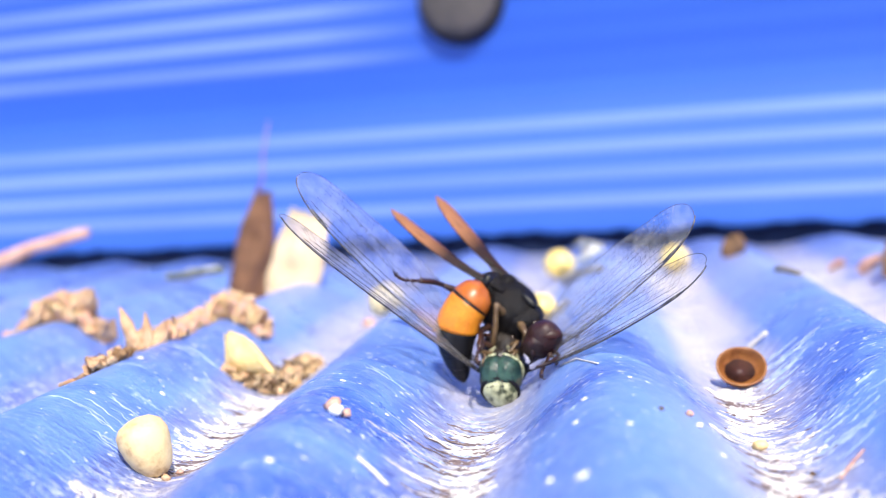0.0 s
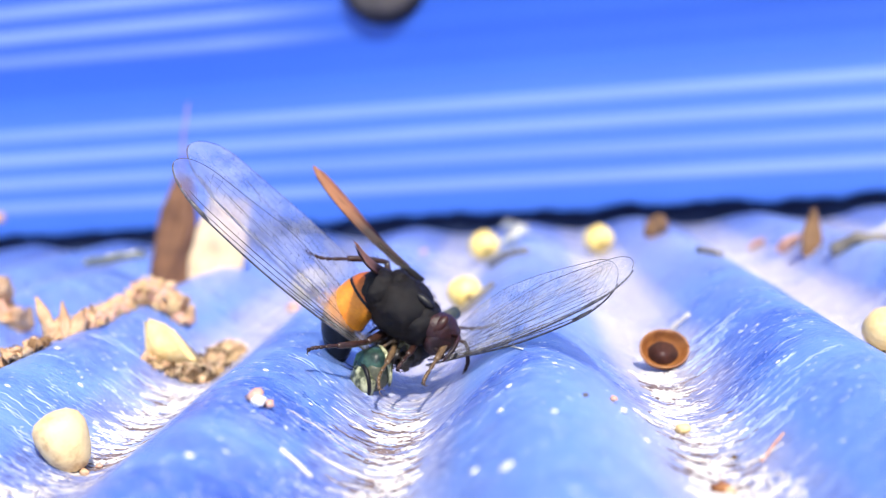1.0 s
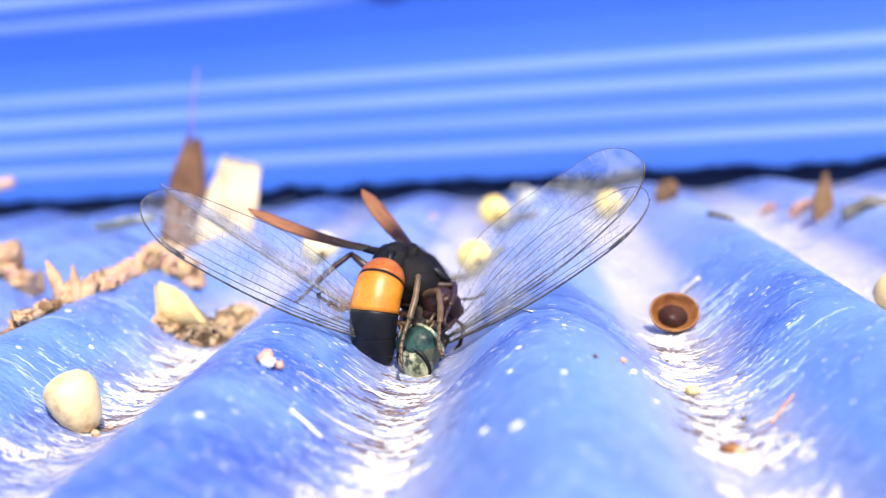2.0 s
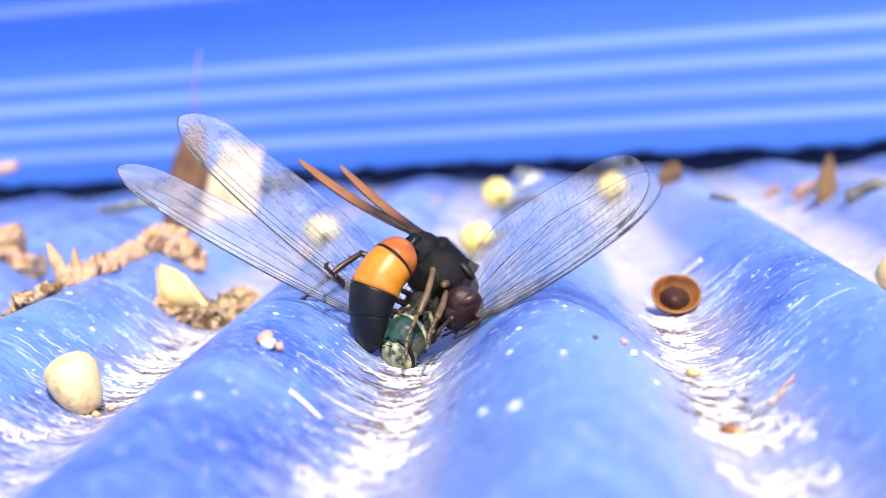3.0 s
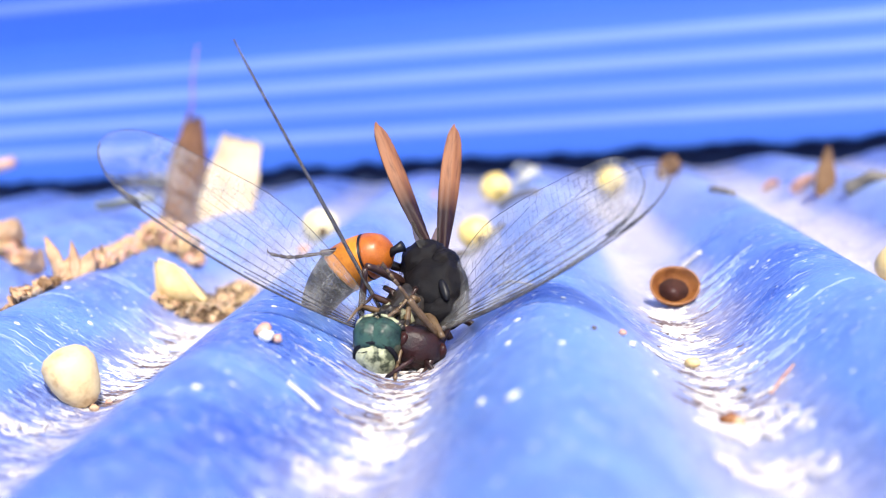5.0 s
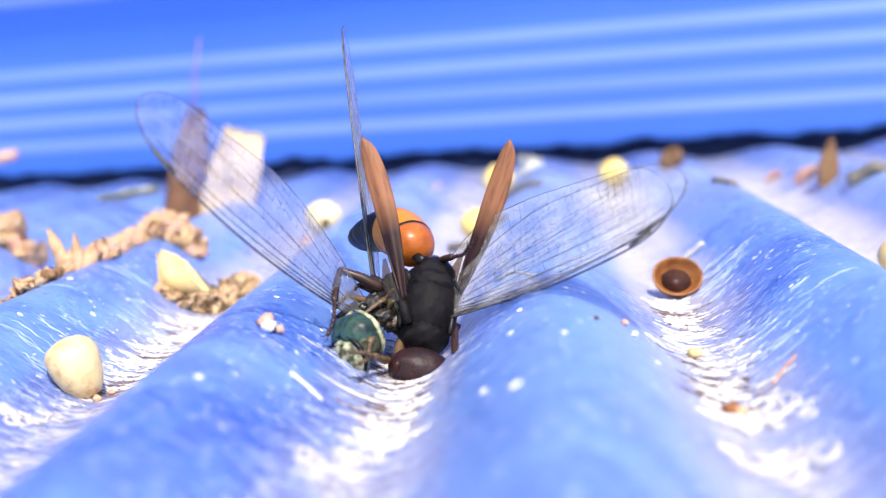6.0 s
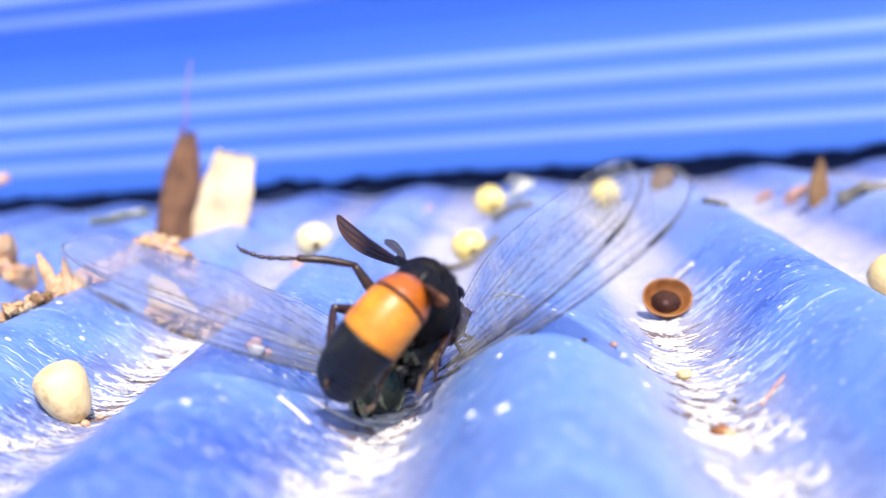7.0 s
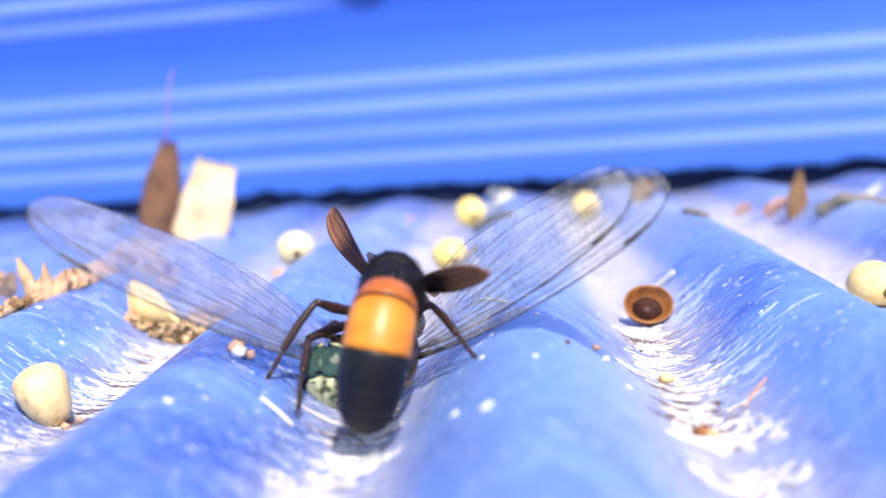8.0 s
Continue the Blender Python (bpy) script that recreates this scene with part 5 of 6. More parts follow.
    walk(dragonfly_head, keys(
        (0, 0.00, 6.28, -0.00, 172.8, -2.3, -174.3),
        (0.5, -0.00, 6.36, 0.00, 169.3, 14.8, 160.6),
        (1, 0.00, 7.72, 0.00, -164.7, -20.3, -161.5),
        (1.5, 0.00, 6.45, -0.00, -171.5, -17.7, -160.6),
        (2, 0.00, 6.28, 0.00, 177.7, -23.8, -145.7),
        (3.5, -0.00, 6.96, 0.00, -173.8, -4.9, 175.7),
        (4, 0.00, 6.76, -0.00, 160.6, 16.2, 151.6),
        (4.5, 0.00, 6.96, -0.00, 158.3, 19.9, 143.4),
        (5.8, -0.00, 6.96, 0.00, -172.9, -21.4, -162.0),
        (6, 1.13, 9.79, -0.74, -174.8, -16.4, -169.4),
        (6.2, 1.47, 9.16, -0.83, -174.1, -10.3, -173.8),
        (6.5, 0.00, 6.28, 0.00, -151.8, -5.4, -169.7),
        (6.75, -0.00, 6.96, -0.00, 177.5, -39.1, -97.5),
        (7, 0.00, 6.96, 0.00, 178.1, -38.7, -98.0),
        (7.5, 0.00, 7.44, -0.00, -179.3, -36.3, -106.1),
        (7.75, 0.00, 7.44, -0.00, -172.2, -15.7, -153.8),
        (8, 0.00, 7.44, -0.00, 177.5, 3.3, 162.8)))
    walk(dragonfly_wings[0], keys(
        (0, -2.20, 2.47, 1.79, -13.6, 52.0, 145.5),
        (0.2, -2.09, 2.58, 1.75, -21.5, 48.0, 145.0),
        (0.4, -1.95, 2.74, 1.69, -25.4, 44.9, 153.8),
        (0.5, -1.90, 2.79, 1.67, -37.2, 46.2, 142.3),
        (0.6, -1.78, 2.84, 1.67, -24.8, 44.4, 157.3),
        (0.8, -1.28, 3.08, 1.68, -26.7, 61.9, 144.1),
        (1, -0.77, 3.31, 1.69, -51.2, 62.3, 106.7),
        (1.5, -1.72, 2.91, 1.62, 4.3, 38.7, 175.9),
        (2, -2.20, 2.47, 1.79, -50.8, 45.9, 152.7),
        (3.5, -1.19, 3.17, 1.61, 12.5, 39.3, 172.2),
        (4, -1.42, 3.11, 1.57, -53.9, 44.3, 156.9),
        (4.5, -1.20, 3.17, 1.61, -64.8, 55.6, 142.7),
        (5.8, -1.22, 3.18, 1.60, -67.6, 53.4, 101.4),
        (6, -1.22, 3.18, 1.60, -72.5, 62.7, 102.9),
        (6.2, -1.56, 3.02, 1.61, -78.9, 66.8, 93.9),
        (6.5, -2.20, 2.47, 1.79, -48.2, 52.2, 137.7),
        (6.75, -1.22, 3.18, 1.60, -38.7, 46.8, 122.9),
        (7, -1.22, 3.18, 1.60, -49.5, 47.5, 108.4),
        (7.5, -0.90, 3.27, 1.63, -25.2, 52.4, 100.2),
        (8, -0.90, 3.27, 1.63, -54.7, 49.5, 101.7)))
    walk(dragonfly_wings[1], keys(
        (0, -2.20, -0.38, 2.75, -19.5, 56.3, 167.7),
        (0.2, -2.27, -0.26, 2.70, -27.4, 56.8, 164.1),
        (0.4, -2.37, -0.09, 2.63, -42.7, 72.0, 154.4),
        (0.5, -2.41, -0.03, 2.60, -41.4, 62.1, 158.2),
        (0.6, -2.43, 0.07, 2.56, -14.5, 56.9, -174.5),
        (0.8, -2.51, 0.52, 2.38, 20.2, 65.1, -152.3),
        (1, -2.59, 0.97, 2.21, -19.6, 63.5, 147.4),
        (1.5, -2.45, 0.13, 2.51, -36.0, 45.8, 168.9),
        (2, -2.20, -0.38, 2.75, 31.8, 29.3, -159.1),
        (3.5, -2.62, 0.62, 2.32, -28.9, 51.6, 153.1),
        (4, -2.59, 0.48, 2.41, 16.3, 49.5, 157.0),
        (4.5, -2.57, 0.60, 2.35, 17.5, 57.9, 158.3),
        (5.8, -2.60, 0.61, 2.33, -143.6, 72.6, -10.2),
        (6, -2.60, 0.62, 2.36, 95.1, 45.1, -114.8),
        (6.2, -2.54, 0.31, 2.46, -85.2, 77.2, 80.8),
        (6.5, -2.20, -0.38, 2.75, -6.4, 51.4, 148.2),
        (6.75, -2.60, 0.61, 2.33, -13.7, 44.4, 135.3),
        (7, -2.60, 0.61, 2.33, 4.5, 32.6, 164.2),
        (7.5, -2.61, 0.87, 2.24, -44.1, 44.6, 126.2),
        (8, -2.61, 0.87, 2.24, -31.3, 49.4, 111.1)))
    walk(dragonfly_wings[2], keys(
        (0, 2.20, 2.47, 1.79, -160.3, 40.0, 35.5),
        (0.5, 2.44, 2.10, 1.95, -164.6, 36.2, 13.2),
        (1, 2.72, 0.73, 2.50, -164.3, 22.4, -0.9),
        (1.5, 2.53, 1.89, 2.04, -160.9, 35.7, 9.6),
        (2, 2.20, 2.47, 1.79, -153.9, 42.0, 23.4),
        (3.5, 2.69, 1.28, 2.30, -156.6, 31.8, -0.9),
        (4, 2.65, 1.48, 2.22, -157.3, 33.2, 3.3),
        (4.5, 2.69, 1.28, 2.30, -157.3, 31.4, -1.7),
        (5.8, 2.69, 1.28, 2.30, -158.7, 25.6, -5.0),
        (6, 2.69, 1.28, 2.30, -149.0, 24.6, -7.3),
        (6.2, 2.60, 1.69, 2.13, -152.9, 28.5, -6.4),
        (6.5, 2.20, 2.47, 1.79, -161.3, 45.1, 7.6),
        (6.75, 2.69, 1.00, 1.53, -142.7, 33.7, -2.9),
        (7, 2.69, 1.28, 2.30, -144.4, 33.7, -7.1),
        (7.5, 2.72, 0.90, 2.44, -142.5, 36.0, -5.9),
        (8, 2.72, 0.90, 2.44, -139.5, 26.6, -16.7)))
    walk(dragonfly_wings[3], keys(
        (0, 2.20, -0.38, 2.75, -156.5, 46.5, 20.2),
        (0.5, 1.93, -0.72, 2.88, -141.5, 38.9, 17.1),
        (1, 0.87, -1.57, 3.06, -154.9, 20.8, 1.9),
        (1.5, 1.78, -0.88, 2.94, -134.1, 34.0, 9.0),
        (2, 2.20, -0.38, 2.75, -140.7, 43.3, 3.4),
        (3.5, 1.31, -1.29, 3.03, -136.8, 32.9, 0.7),
        (4, 1.47, -1.16, 3.01, -137.0, 34.3, 6.0),
        (4.5, 1.31, -1.29, 3.03, -135.1, 33.3, 4.1),
        (5.8, 1.31, -1.29, 3.03, -142.3, 24.8, -6.1),
        (6, 1.31, -1.29, 3.03, -137.7, 23.1, -5.4),
        (6.2, 1.62, -1.03, 2.98, -157.0, 33.6, -8.7),
        (6.5, 2.20, -0.38, 2.75, -169.0, 47.5, 6.1),
        (6.75, 1.31, -1.50, 2.45, -143.2, 37.9, 2.9),
        (7, 1.31, -1.29, 3.03, -144.5, 38.3, -0.2),
        (7.5, 1.02, -1.50, 3.05, -146.7, 39.3, 1.6),
        (8, 1.02, -1.50, 3.05, -144.5, 29.3, -11.3)))
    walk(hornet_femora[0], keys(
        (0, -0.40, 2.32, -1.50, 90.0, 9.2, -24.7),
        (0.5, -0.20, 1.18, -3.24, 89.1, 38.0, -29.8),
        (1, -6.30, 4.03, 0.20, 89.0, 38.2, -29.9),
        (1.5, 1.09, 1.82, -2.16, 105.7, 7.1, -5.5),
        (2, 1.73, 0.92, -1.83, 103.9, 0.5, -18.5),
        (3.5, 1.30, 1.54, -3.00, 105.0, 20.9, -10.3),
        (4, -1.82, 2.10, -1.78, 106.8, 46.8, -9.6),
        (4.5, -0.80, 2.01, -2.21, 111.8, 22.4, -5.0),
        (5.8, -0.70, 2.27, -1.19, 125.3, -29.0, 8.6),
        (6, 0.08, 2.38, -0.97, 125.6, -23.5, 8.4),
        (6.2, -0.87, 1.90, -1.51, 131.5, -17.1, -11.8),
        (6.5, -0.11, -0.03, -2.49, 130.7, 14.3, -51.5),
        (6.75, -1.60, 0.28, -3.41, 117.0, 41.3, -83.8),
        (7, -3.30, 5.09, -3.21, 117.4, 42.0, -83.2),
        (7.5, -3.42, 5.90, -3.62, 116.4, 47.4, -84.8),
        (8, -1.96, 10.32, -4.28, 116.4, 47.4, -84.8)))
    walk(hornet_shins[0], keys(
        (0, 4.53, 0.06, -2.37, 90.0, 37.4, 142.8),
        (0.5, 3.56, -0.98, -6.63, 50.1, 42.4, 68.6),
        (1, -2.55, 1.88, -3.20, 20.8, 41.3, 17.0),
        (1.5, 6.52, 1.30, -2.85, 21.8, 57.2, 19.2),
        (2, 6.94, -0.82, -1.87, 55.0, 67.9, 55.0),
        (3.5, 6.35, 0.63, -4.97, 68.4, 59.8, 69.7),
        (4, 1.89, 1.47, -5.79, 42.8, 42.2, 38.2),
        (4.5, 4.27, 1.57, -4.31, 42.5, 34.3, 38.2),
        (5.15, 4.16, 2.28, -1.42, 100.3, 8.3, 82.0),
        (5.8, 4.05, 2.98, 1.48, 138.4, -38.8, 91.2),
        (6, 5.07, 3.11, 1.22, 142.0, -46.1, 86.2),
        (6.2, 4.28, 0.83, 0.11, 163.1, -30.5, 44.3),
        (6.5, 3.21, -4.20, -3.85, 179.1, -20.6, -5.3),
        (6.62, 1.03, -4.02, -5.44, 159.8, 15.2, -32.6),
        (6.75, -1.15, -3.83, -7.04, 119.7, 32.9, -78.0),
        (7, -2.82, 1.03, -6.88, 119.9, 33.3, -77.5),
        (7.5, -3.08, 2.19, -7.67, 118.5, 18.5, -81.9),
        (8, -1.62, 6.61, -8.33, 118.5, 18.5, -81.9)))
    walk(hornet_femora[1], keys(
        (0, 0.27, 1.59, -0.57, 90.0, 18.0, 46.6),
        (0.5, 0.49, 1.72, -1.45, 81.0, 14.3, 16.3),
        (1, -2.47, 2.05, -1.09, 100.1, -23.9, 77.2),
        (1.5, 0.40, 1.19, -2.55, 114.5, -24.0, 32.9),
        (2, 0.91, 2.07, -1.85, 123.1, -3.4, 2.0),
        (3.5, 0.06, 1.41, -0.38, 133.4, 37.1, 21.7),
        (4, 0.64, 0.01, -0.87, 148.0, 21.3, 60.9),
        (4.5, 1.47, 1.60, -1.87, 151.2, -7.2, 56.6),
        (5.8, 1.71, 2.78, -1.51, 132.6, -22.7, 97.3),
        (6, 1.85, 2.45, -1.60, 138.7, -29.7, 82.2),
        (6.5, -0.96, 1.80, -5.44, -161.4, -52.6, 6.3),
        (6.62, 0.06, 2.70, -3.31, -74.3, -31.0, -59.7),
        (6.75, 1.08, 3.60, -1.18, -34.4, 20.3, -64.4),
        (7, -0.67, 8.41, -0.93, -33.9, 20.3, -63.1),
        (7.5, -1.21, 9.60, -2.20, -39.3, 28.6, -74.3),
        (8, 1.60, 8.44, -4.58, -47.0, 35.7, -87.3)))
    walk(hornet_shins[1], keys(
        (0, 3.87, 5.40, -2.27, 90.0, 18.3, 171.8),
        (0.5, 5.61, 3.22, -2.81, 86.6, 16.2, 161.1),
        (0.75, 4.07, 4.29, -1.56, 97.4, 33.1, 93.9),
        (1, -1.36, 6.95, 1.15, 79.4, 46.9, 10.4),
        (1.5, 4.61, 3.92, -0.30, 80.8, 43.5, 12.4),
        (2, 6.40, 2.26, -1.52, 90.7, 48.5, 26.6),
        (3.5, 4.13, 3.03, -3.70, 88.0, 51.9, 23.0),
        (4, 3.13, 4.49, -2.87, 68.9, 39.3, -1.4),
        (4.5, 4.47, 6.16, -1.19, 73.7, 42.7, 6.1),
        (4.93, 3.34, 6.71, -0.59, 17.3, 9.2, -29.8),
        (5.37, 2.21, 7.26, 0.01, -22.9, -36.7, -27.5),
        (5.8, 1.07, 7.81, 0.61, -111.7, -56.9, 36.0),
        (6, 2.49, 7.18, 1.12, -111.3, -62.3, 35.5),
        (6.5, 2.36, 2.16, -1.07, -93.0, -9.7, 13.6),
        (6.62, 2.83, 0.55, -2.08, -74.3, 10.0, -35.5),
        (6.75, 3.31, -1.05, -3.10, -77.2, 37.0, -85.9),
        (7, 1.67, 3.81, -2.84, -77.0, 37.6, -85.5),
        (7.5, 0.07, 5.08, -4.76, -81.7, 25.7, -92.7),
        (8, 1.81, 3.99, -7.79, -84.5, 13.5, -98.4)))
    walk(hornet_femora[2], keys(
        (0, -1.86, 0.92, -1.34, 90.0, 49.7, -9.6),
        (0.5, 3.61, -1.11, -4.88, 88.3, 29.1, -11.6),
        (1, -3.17, 0.83, -2.67, 85.8, 41.4, -16.7),
        (1.5, -1.98, -0.78, -2.18, 45.0, 25.7, -102.7),
        (2, -2.54, -1.63, -3.81, 35.5, 48.2, -114.5),
        (3.5, -2.96, -3.41, -5.22, 39.6, 43.5, -108.9),
        (4, 1.26, -0.30, -5.29, 127.4, 48.6, -5.5),
        (4.5, 2.20, -0.50, -4.90, 126.7, 37.6, -7.1),
        (5.8, 4.11, -2.11, -0.13, 136.2, -14.9, -19.7),
        (6, 5.05, -1.29, -0.32, 133.8, -12.0, -10.7),
        (6.2, 1.97, -1.68, -1.81, 135.1, 0.1, -24.1),
        (6.5, 0.85, -2.15, -3.02, 133.3, 19.7, -39.0),
        (6.62, -1.42, -2.87, -2.59, 104.3, 21.3, -81.0),
        (6.75, -3.69, -3.59, -2.16, 81.7, 5.1, -117.8),
        (7, -5.46, 1.20, -1.95, 81.7, 5.7, -118.1),
        (7.5, -6.86, 3.86, -2.61, 79.4, 26.2, -139.0),
        (8, -4.76, 8.90, -2.26, 78.9, 17.8, -139.7)))
    walk(hornet_shins[2], keys(
        (0, 1.65, 0.33, -5.53, 90.0, 32.0, 34.5),
        (0.5, 8.31, -2.08, -7.56, 150.0, 67.7, 126.3),
        (1, 0.78, -0.35, -6.30, 8.5, 35.5, -26.2),
        (1.5, -3.07, -5.61, -4.57, 15.8, 26.6, -10.7),
        (2, -4.06, -4.96, -7.91, 12.0, 16.5, -23.8),
        (3.5, -4.25, -7.18, -9.01, 23.0, 28.2, -1.8),
        (4, 4.89, -0.65, -9.41, 54.8, 72.1, 39.2),
        (4.5, 6.52, -1.04, -8.26, 138.6, 78.8, 126.0),
        (5.15, 7.82, -2.47, -3.49, -178.3, 21.1, 130.8),
        (5.8, 9.12, -3.90, 1.29, -138.0, -25.6, 95.7),
        (6, 10.34, -2.28, 0.82, -137.5, -32.9, 94.3),
        (6.2, 6.99, -3.93, -1.82, -109.5, -38.8, 53.9),
        (6.5, 4.88, -5.40, -4.88, -83.7, -5.2, 17.1),
        (6.62, -0.69, -6.92, -3.76, -72.2, 20.7, -19.9),
        (6.75, -6.25, -8.43, -2.65, -81.8, 47.9, -64.1),
        (7, -8.03, -3.63, -2.49, -81.0, 48.5, -63.0),
        (7.5, -10.58, 0.62, -5.04, -89.9, 3.5, -74.9),
        (8, -8.76, 5.51, -3.94, -91.0, 37.6, -89.7)))
    walk(hornet_femora[4], keys(
        (0, -0.78, -3.39, -2.28, 90.0, 22.7, -62.0),
        (0.5, -0.85, -5.39, -5.29, 85.1, 45.5, -73.8),
        (0.75, -1.18, -4.22, -3.10, 133.0, 1.9, -53.5),
        (1, -5.41, -1.46, 0.55, 179.2, -41.9, -72.9),
        (1.5, -1.74, -2.59, -1.63, -177.5, -18.7, -83.1),
        (2, -2.06, -2.78, -1.71, -173.6, -6.7, -111.0),
        (3.5, -1.78, -4.34, -3.14, -163.5, 30.9, -89.5),
        (4, -1.68, -5.08, -3.30, -162.7, 26.7, -87.6),
        (4.5, -1.35, -4.90, -3.70, -159.0, 33.8, -80.8),
        (5.15, 0.97, -3.32, -2.73, -102.9, 32.6, -27.2),
        (5.8, 3.28, -1.74, -1.76, -68.5, -0.5, 4.0),
        (6, 3.88, -2.54, -2.51, -64.3, 7.7, 30.1),
        (6.2, 3.08, -4.32, -2.81, -71.0, 10.7, -24.5),
        (6.5, -1.60, -4.68, -1.02, -89.7, -16.8, -85.6),
        (6.75, -2.66, -2.98, -0.87, -75.8, -36.9, -134.3),
        (7, -4.44, 1.80, -0.59, -75.6, -36.2, -134.7),
        (7.5, -4.71, 3.58, -0.29, -72.4, -9.9, -137.3),
        (8, -4.14, 6.62, -0.97, -73.7, -4.2, -129.5)))
    walk(hornet_shins[4], keys(
        (0, 1.61, -7.87, -4.40, 90.0, 34.7, -12.1),
        (0.5, 0.23, -9.09, -9.22, 97.0, 25.9, 0.0),
        (1, -4.20, -5.37, 4.22, 72.7, 36.7, -55.4),
        (1.5, -1.12, -7.76, 0.13, 30.3, 57.2, -122.1),
        (2, -4.01, -7.88, -1.07, 12.2, 70.3, -141.0),
        (3.5, -1.74, -9.06, -5.97, 162.2, 71.1, 10.1),
        (4, -1.48, -9.99, -5.78, 142.6, 33.9, -21.9),
        (4.5, -0.61, -9.41, -6.75, 149.7, 33.5, -8.3),
        (5.8, 8.77, -1.35, -1.71, 103.6, 84.2, -66.2),
        (5.93, 8.51, -3.09, -2.41, 168.9, 40.5, 16.6),
        (6, 8.74, -0.21, -4.45, 177.9, 50.5, 45.3),
        (6.07, 8.25, -4.83, -3.12, 159.6, -6.0, 33.4),
        (6.2, 8.00, -6.56, -3.83, 128.9, -44.9, 67.6),
        (6.3, 4.93, -7.68, -2.36, 129.7, -17.1, 21.7),
        (6.4, 1.87, -8.81, -0.89, 110.7, 3.4, -21.5),
        (6.5, -1.19, -9.93, 0.58, 82.8, 4.2, -68.9),
        (6.62, -3.46, -8.03, 1.51, 84.0, 4.1, -111.0),
        (6.75, -5.73, -6.13, 2.43, 85.0, 4.9, -153.2),
        (7, -7.56, -1.35, 2.66, 85.1, 5.5, -153.0),
        (7.5, -8.70, -0.10, 0.66, 83.2, 38.5, -161.1),
        (8, -7.63, 2.39, -0.57, 73.8, 56.9, -174.8)))
    walk(hornet_femora[3], keys(
        (0, 1.65, 2.83, -0.56, 90.0, -19.2, 89.6),
        (0.5, 1.81, 1.89, -1.14, 90.0, -19.2, 89.6),
        (1, -1.15, -0.75, 0.55, 81.0, 19.3, 112.0),
        (1.5, 2.02, 0.54, -1.37, 63.2, -36.6, 67.8),
        (2, 1.83, 0.13, -1.69, 57.8, -39.5, 77.0),
        (3.5, 1.80, 0.12, -1.81, 44.1, 5.4, 88.5),
        (4, 1.77, 1.32, -1.92, 44.4, 5.3, 91.4),
        (4.5, 1.93, 2.13, -1.33, 43.4, -12.4, 86.5),
        (5.35, 1.54, 1.15, -1.41, 48.8, -17.3, 125.7),
        (6.2, 1.16, 0.16, -1.50, 49.6, -24.4, 165.9),
        (6.5, 1.84, -0.37, -1.80, 95.0, -0.7, 96.9),
        (6.62, 0.32, 0.56, -2.41, 85.5, -8.2, 35.9),
        (6.75, -1.21, 1.49, -3.02, 87.6, -20.0, -26.4),
        (7, -2.92, 6.23, -2.76, 87.1, -20.3, -25.0),
        (7.25, 0.47, 1.62, -1.22, 117.4, 9.8, -66.2),
        (7.5, 0.27, 8.48, 1.86, 124.3, 51.7, -100.6),
        (8, 1.63, 8.97, -2.43, 137.6, 30.6, -83.1)))
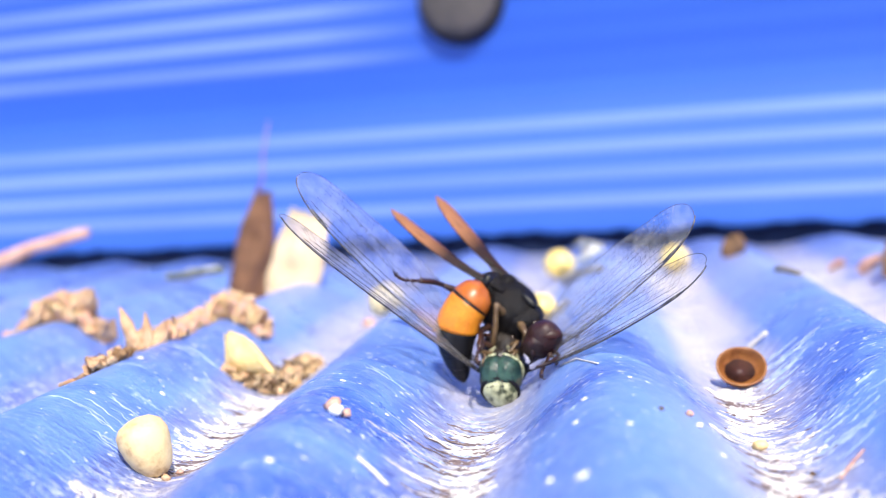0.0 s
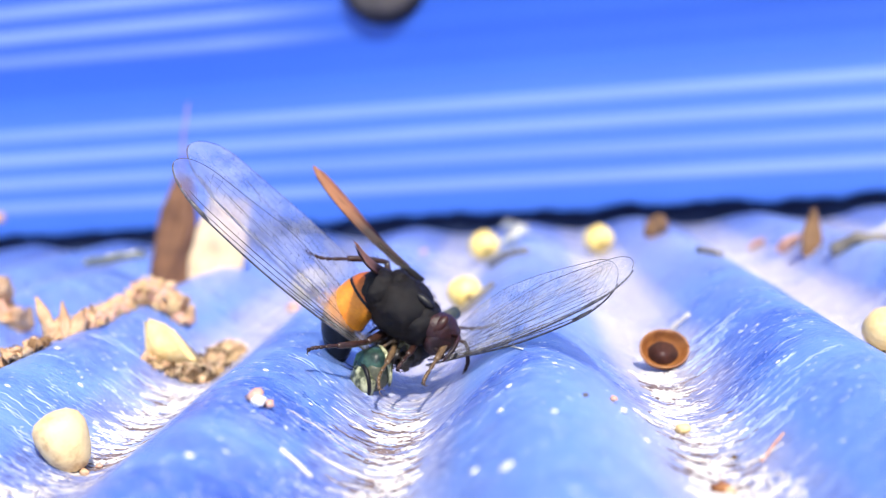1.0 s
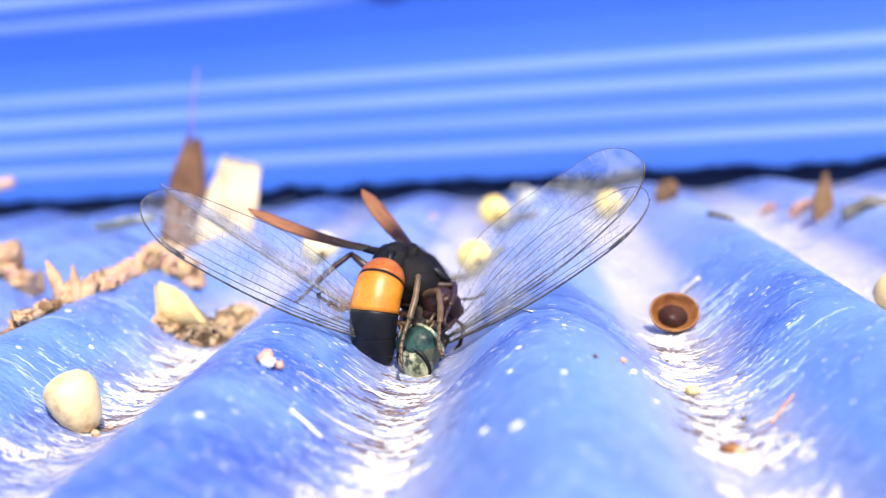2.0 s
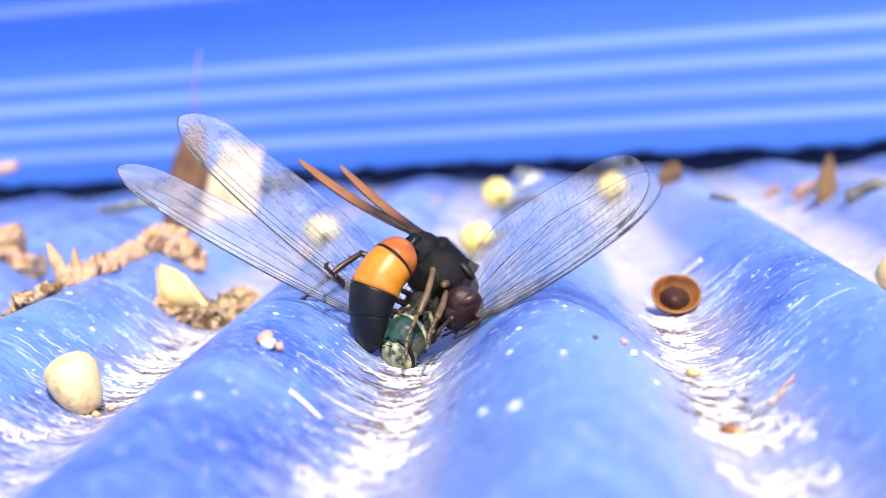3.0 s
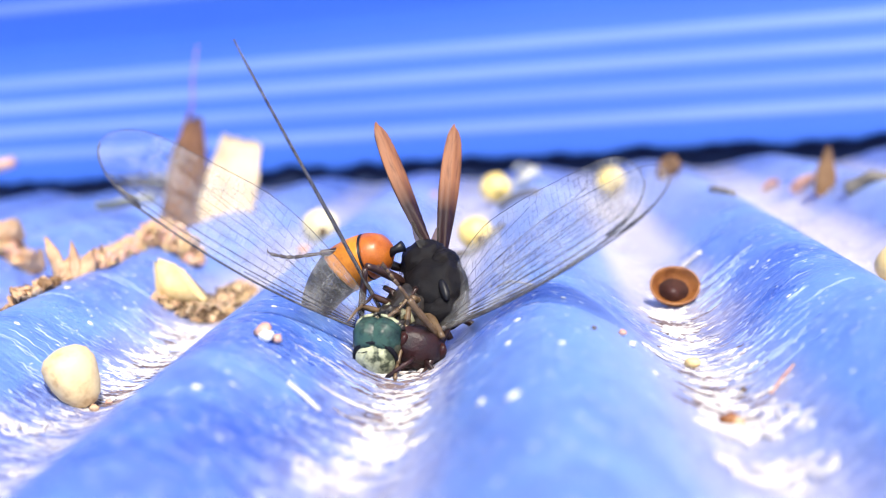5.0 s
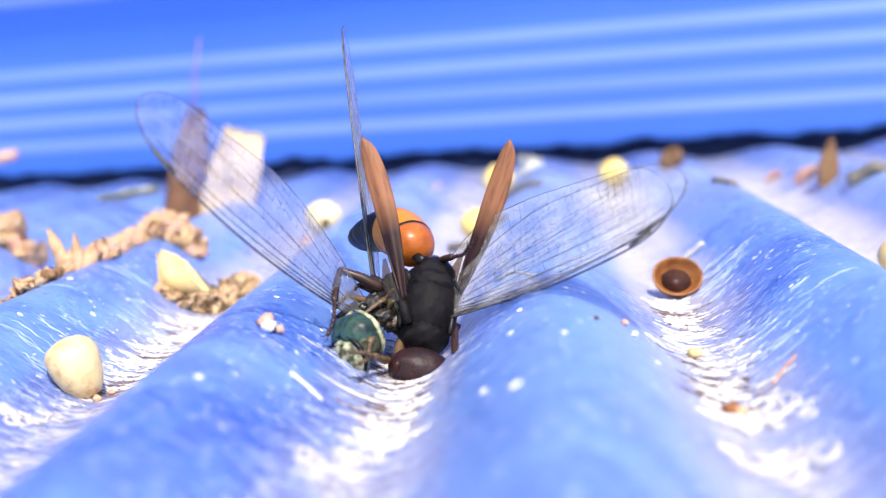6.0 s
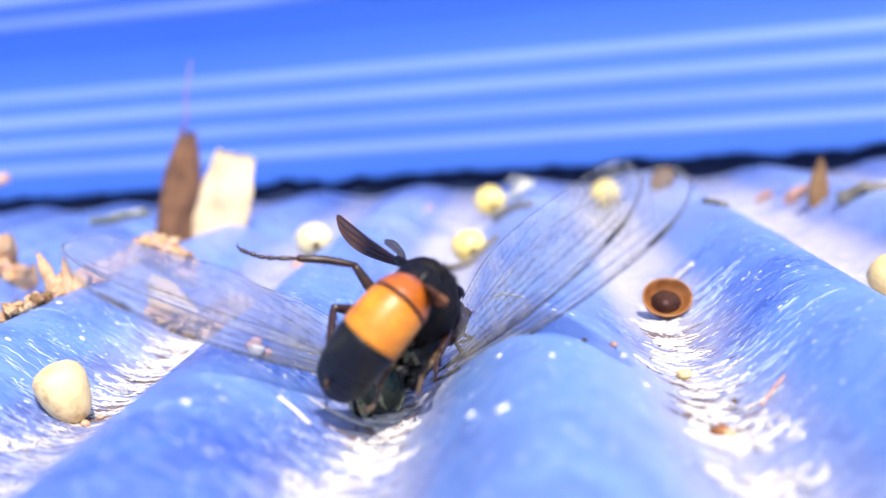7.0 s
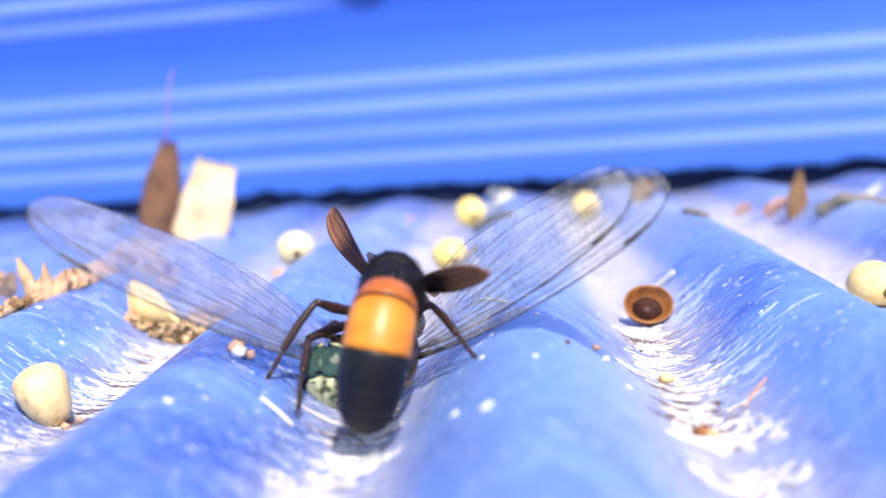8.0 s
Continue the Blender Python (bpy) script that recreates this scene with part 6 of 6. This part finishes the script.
    walk(hornet_shins[3], keys(
        (0, 1.69, 8.03, 1.25, 90.0, 45.5, 30.8),
        (0.5, 1.85, 7.09, 0.67, 90.0, 45.5, 30.8),
        (1, -3.10, 4.06, -1.27, 72.3, 35.1, 5.9),
        (1.5, 3.69, 4.62, 1.91, 82.7, 50.1, 23.5),
        (2, 2.78, 4.26, 1.81, 66.5, 44.9, 1.8),
        (3.5, 1.95, 5.59, -2.33, 70.9, 48.7, 7.9),
        (4, 1.64, 6.79, -2.43, 66.9, 46.9, 2.5),
        (4.5, 2.26, 7.49, -0.14, 70.6, 38.9, 7.9),
        (5.07, 0.27, 5.46, 0.16, 127.5, 25.7, 62.7),
        (5.63, -1.72, 3.42, 0.46, 155.9, -14.8, 87.9),
        (6.2, -3.70, 1.38, 0.77, 175.6, -61.7, 96.7),
        (6.35, -1.26, 3.24, -0.48, -66.1, -55.1, 5.2),
        (6.5, 1.18, 5.09, -1.74, -27.5, -10.9, 0.3),
        (6.62, 2.30, 2.14, -1.44, -39.1, 22.2, -30.4),
        (6.75, 3.42, -0.80, -1.14, -74.3, 40.8, -78.9),
        (7, 1.76, 4.05, -0.86, -73.9, 41.3, -78.2),
        (7.5, -0.36, 5.13, -2.46, -73.3, 24.6, -78.4),
        (8, 2.20, 4.26, -5.23, -81.4, 17.3, -96.7)))
    walk(hornet_femora[5], keys(
        (0, 1.95, -1.36, -1.23, 90.0, -1.5, 146.6),
        (1, -1.79, -0.71, -0.35, 90.0, -1.5, 146.6),
        (5.8, 2.11, -2.30, -1.81, 90.0, -1.5, 146.6),
        (5.9, 2.28, -1.55, -1.93, 91.2, -6.1, -165.0),
        (6, 2.45, -0.79, -2.06, 88.5, -10.1, -116.2),
        (6.75, 0.96, -1.14, -3.17, 92.3, -30.2, -71.4),
        (7, -1.15, 3.60, -3.19, 90.3, -35.3, -58.6),
        (7.5, -2.41, 5.14, -3.01, 75.5, -45.8, -14.8),
        (8, 0.98, 9.63, -1.29, 112.5, -7.6, -59.7)))
    walk(hornet_shins[5], keys(
        (0, -2.64, 1.66, -1.09, 90.0, -42.3, 103.2),
        (1, -6.38, 2.31, -0.21, 90.0, -42.3, 103.2),
        (5.8, -2.48, 0.72, -1.67, 90.0, -42.3, 103.2),
        (6, 0.05, -5.65, -1.10, 56.5, -70.1, 147.2),
        (6.5, 1.09, -4.59, -0.84, 26.1, -22.2, -157.8),
        (7, 0.41, 1.31, -0.33, 41.7, 26.6, -126.4),
        (7.5, 1.29, 4.17, 0.93, 102.3, 47.2, -56.4),
        (8, 3.73, 4.92, -0.57, 101.6, 35.2, -57.6)))


motions()
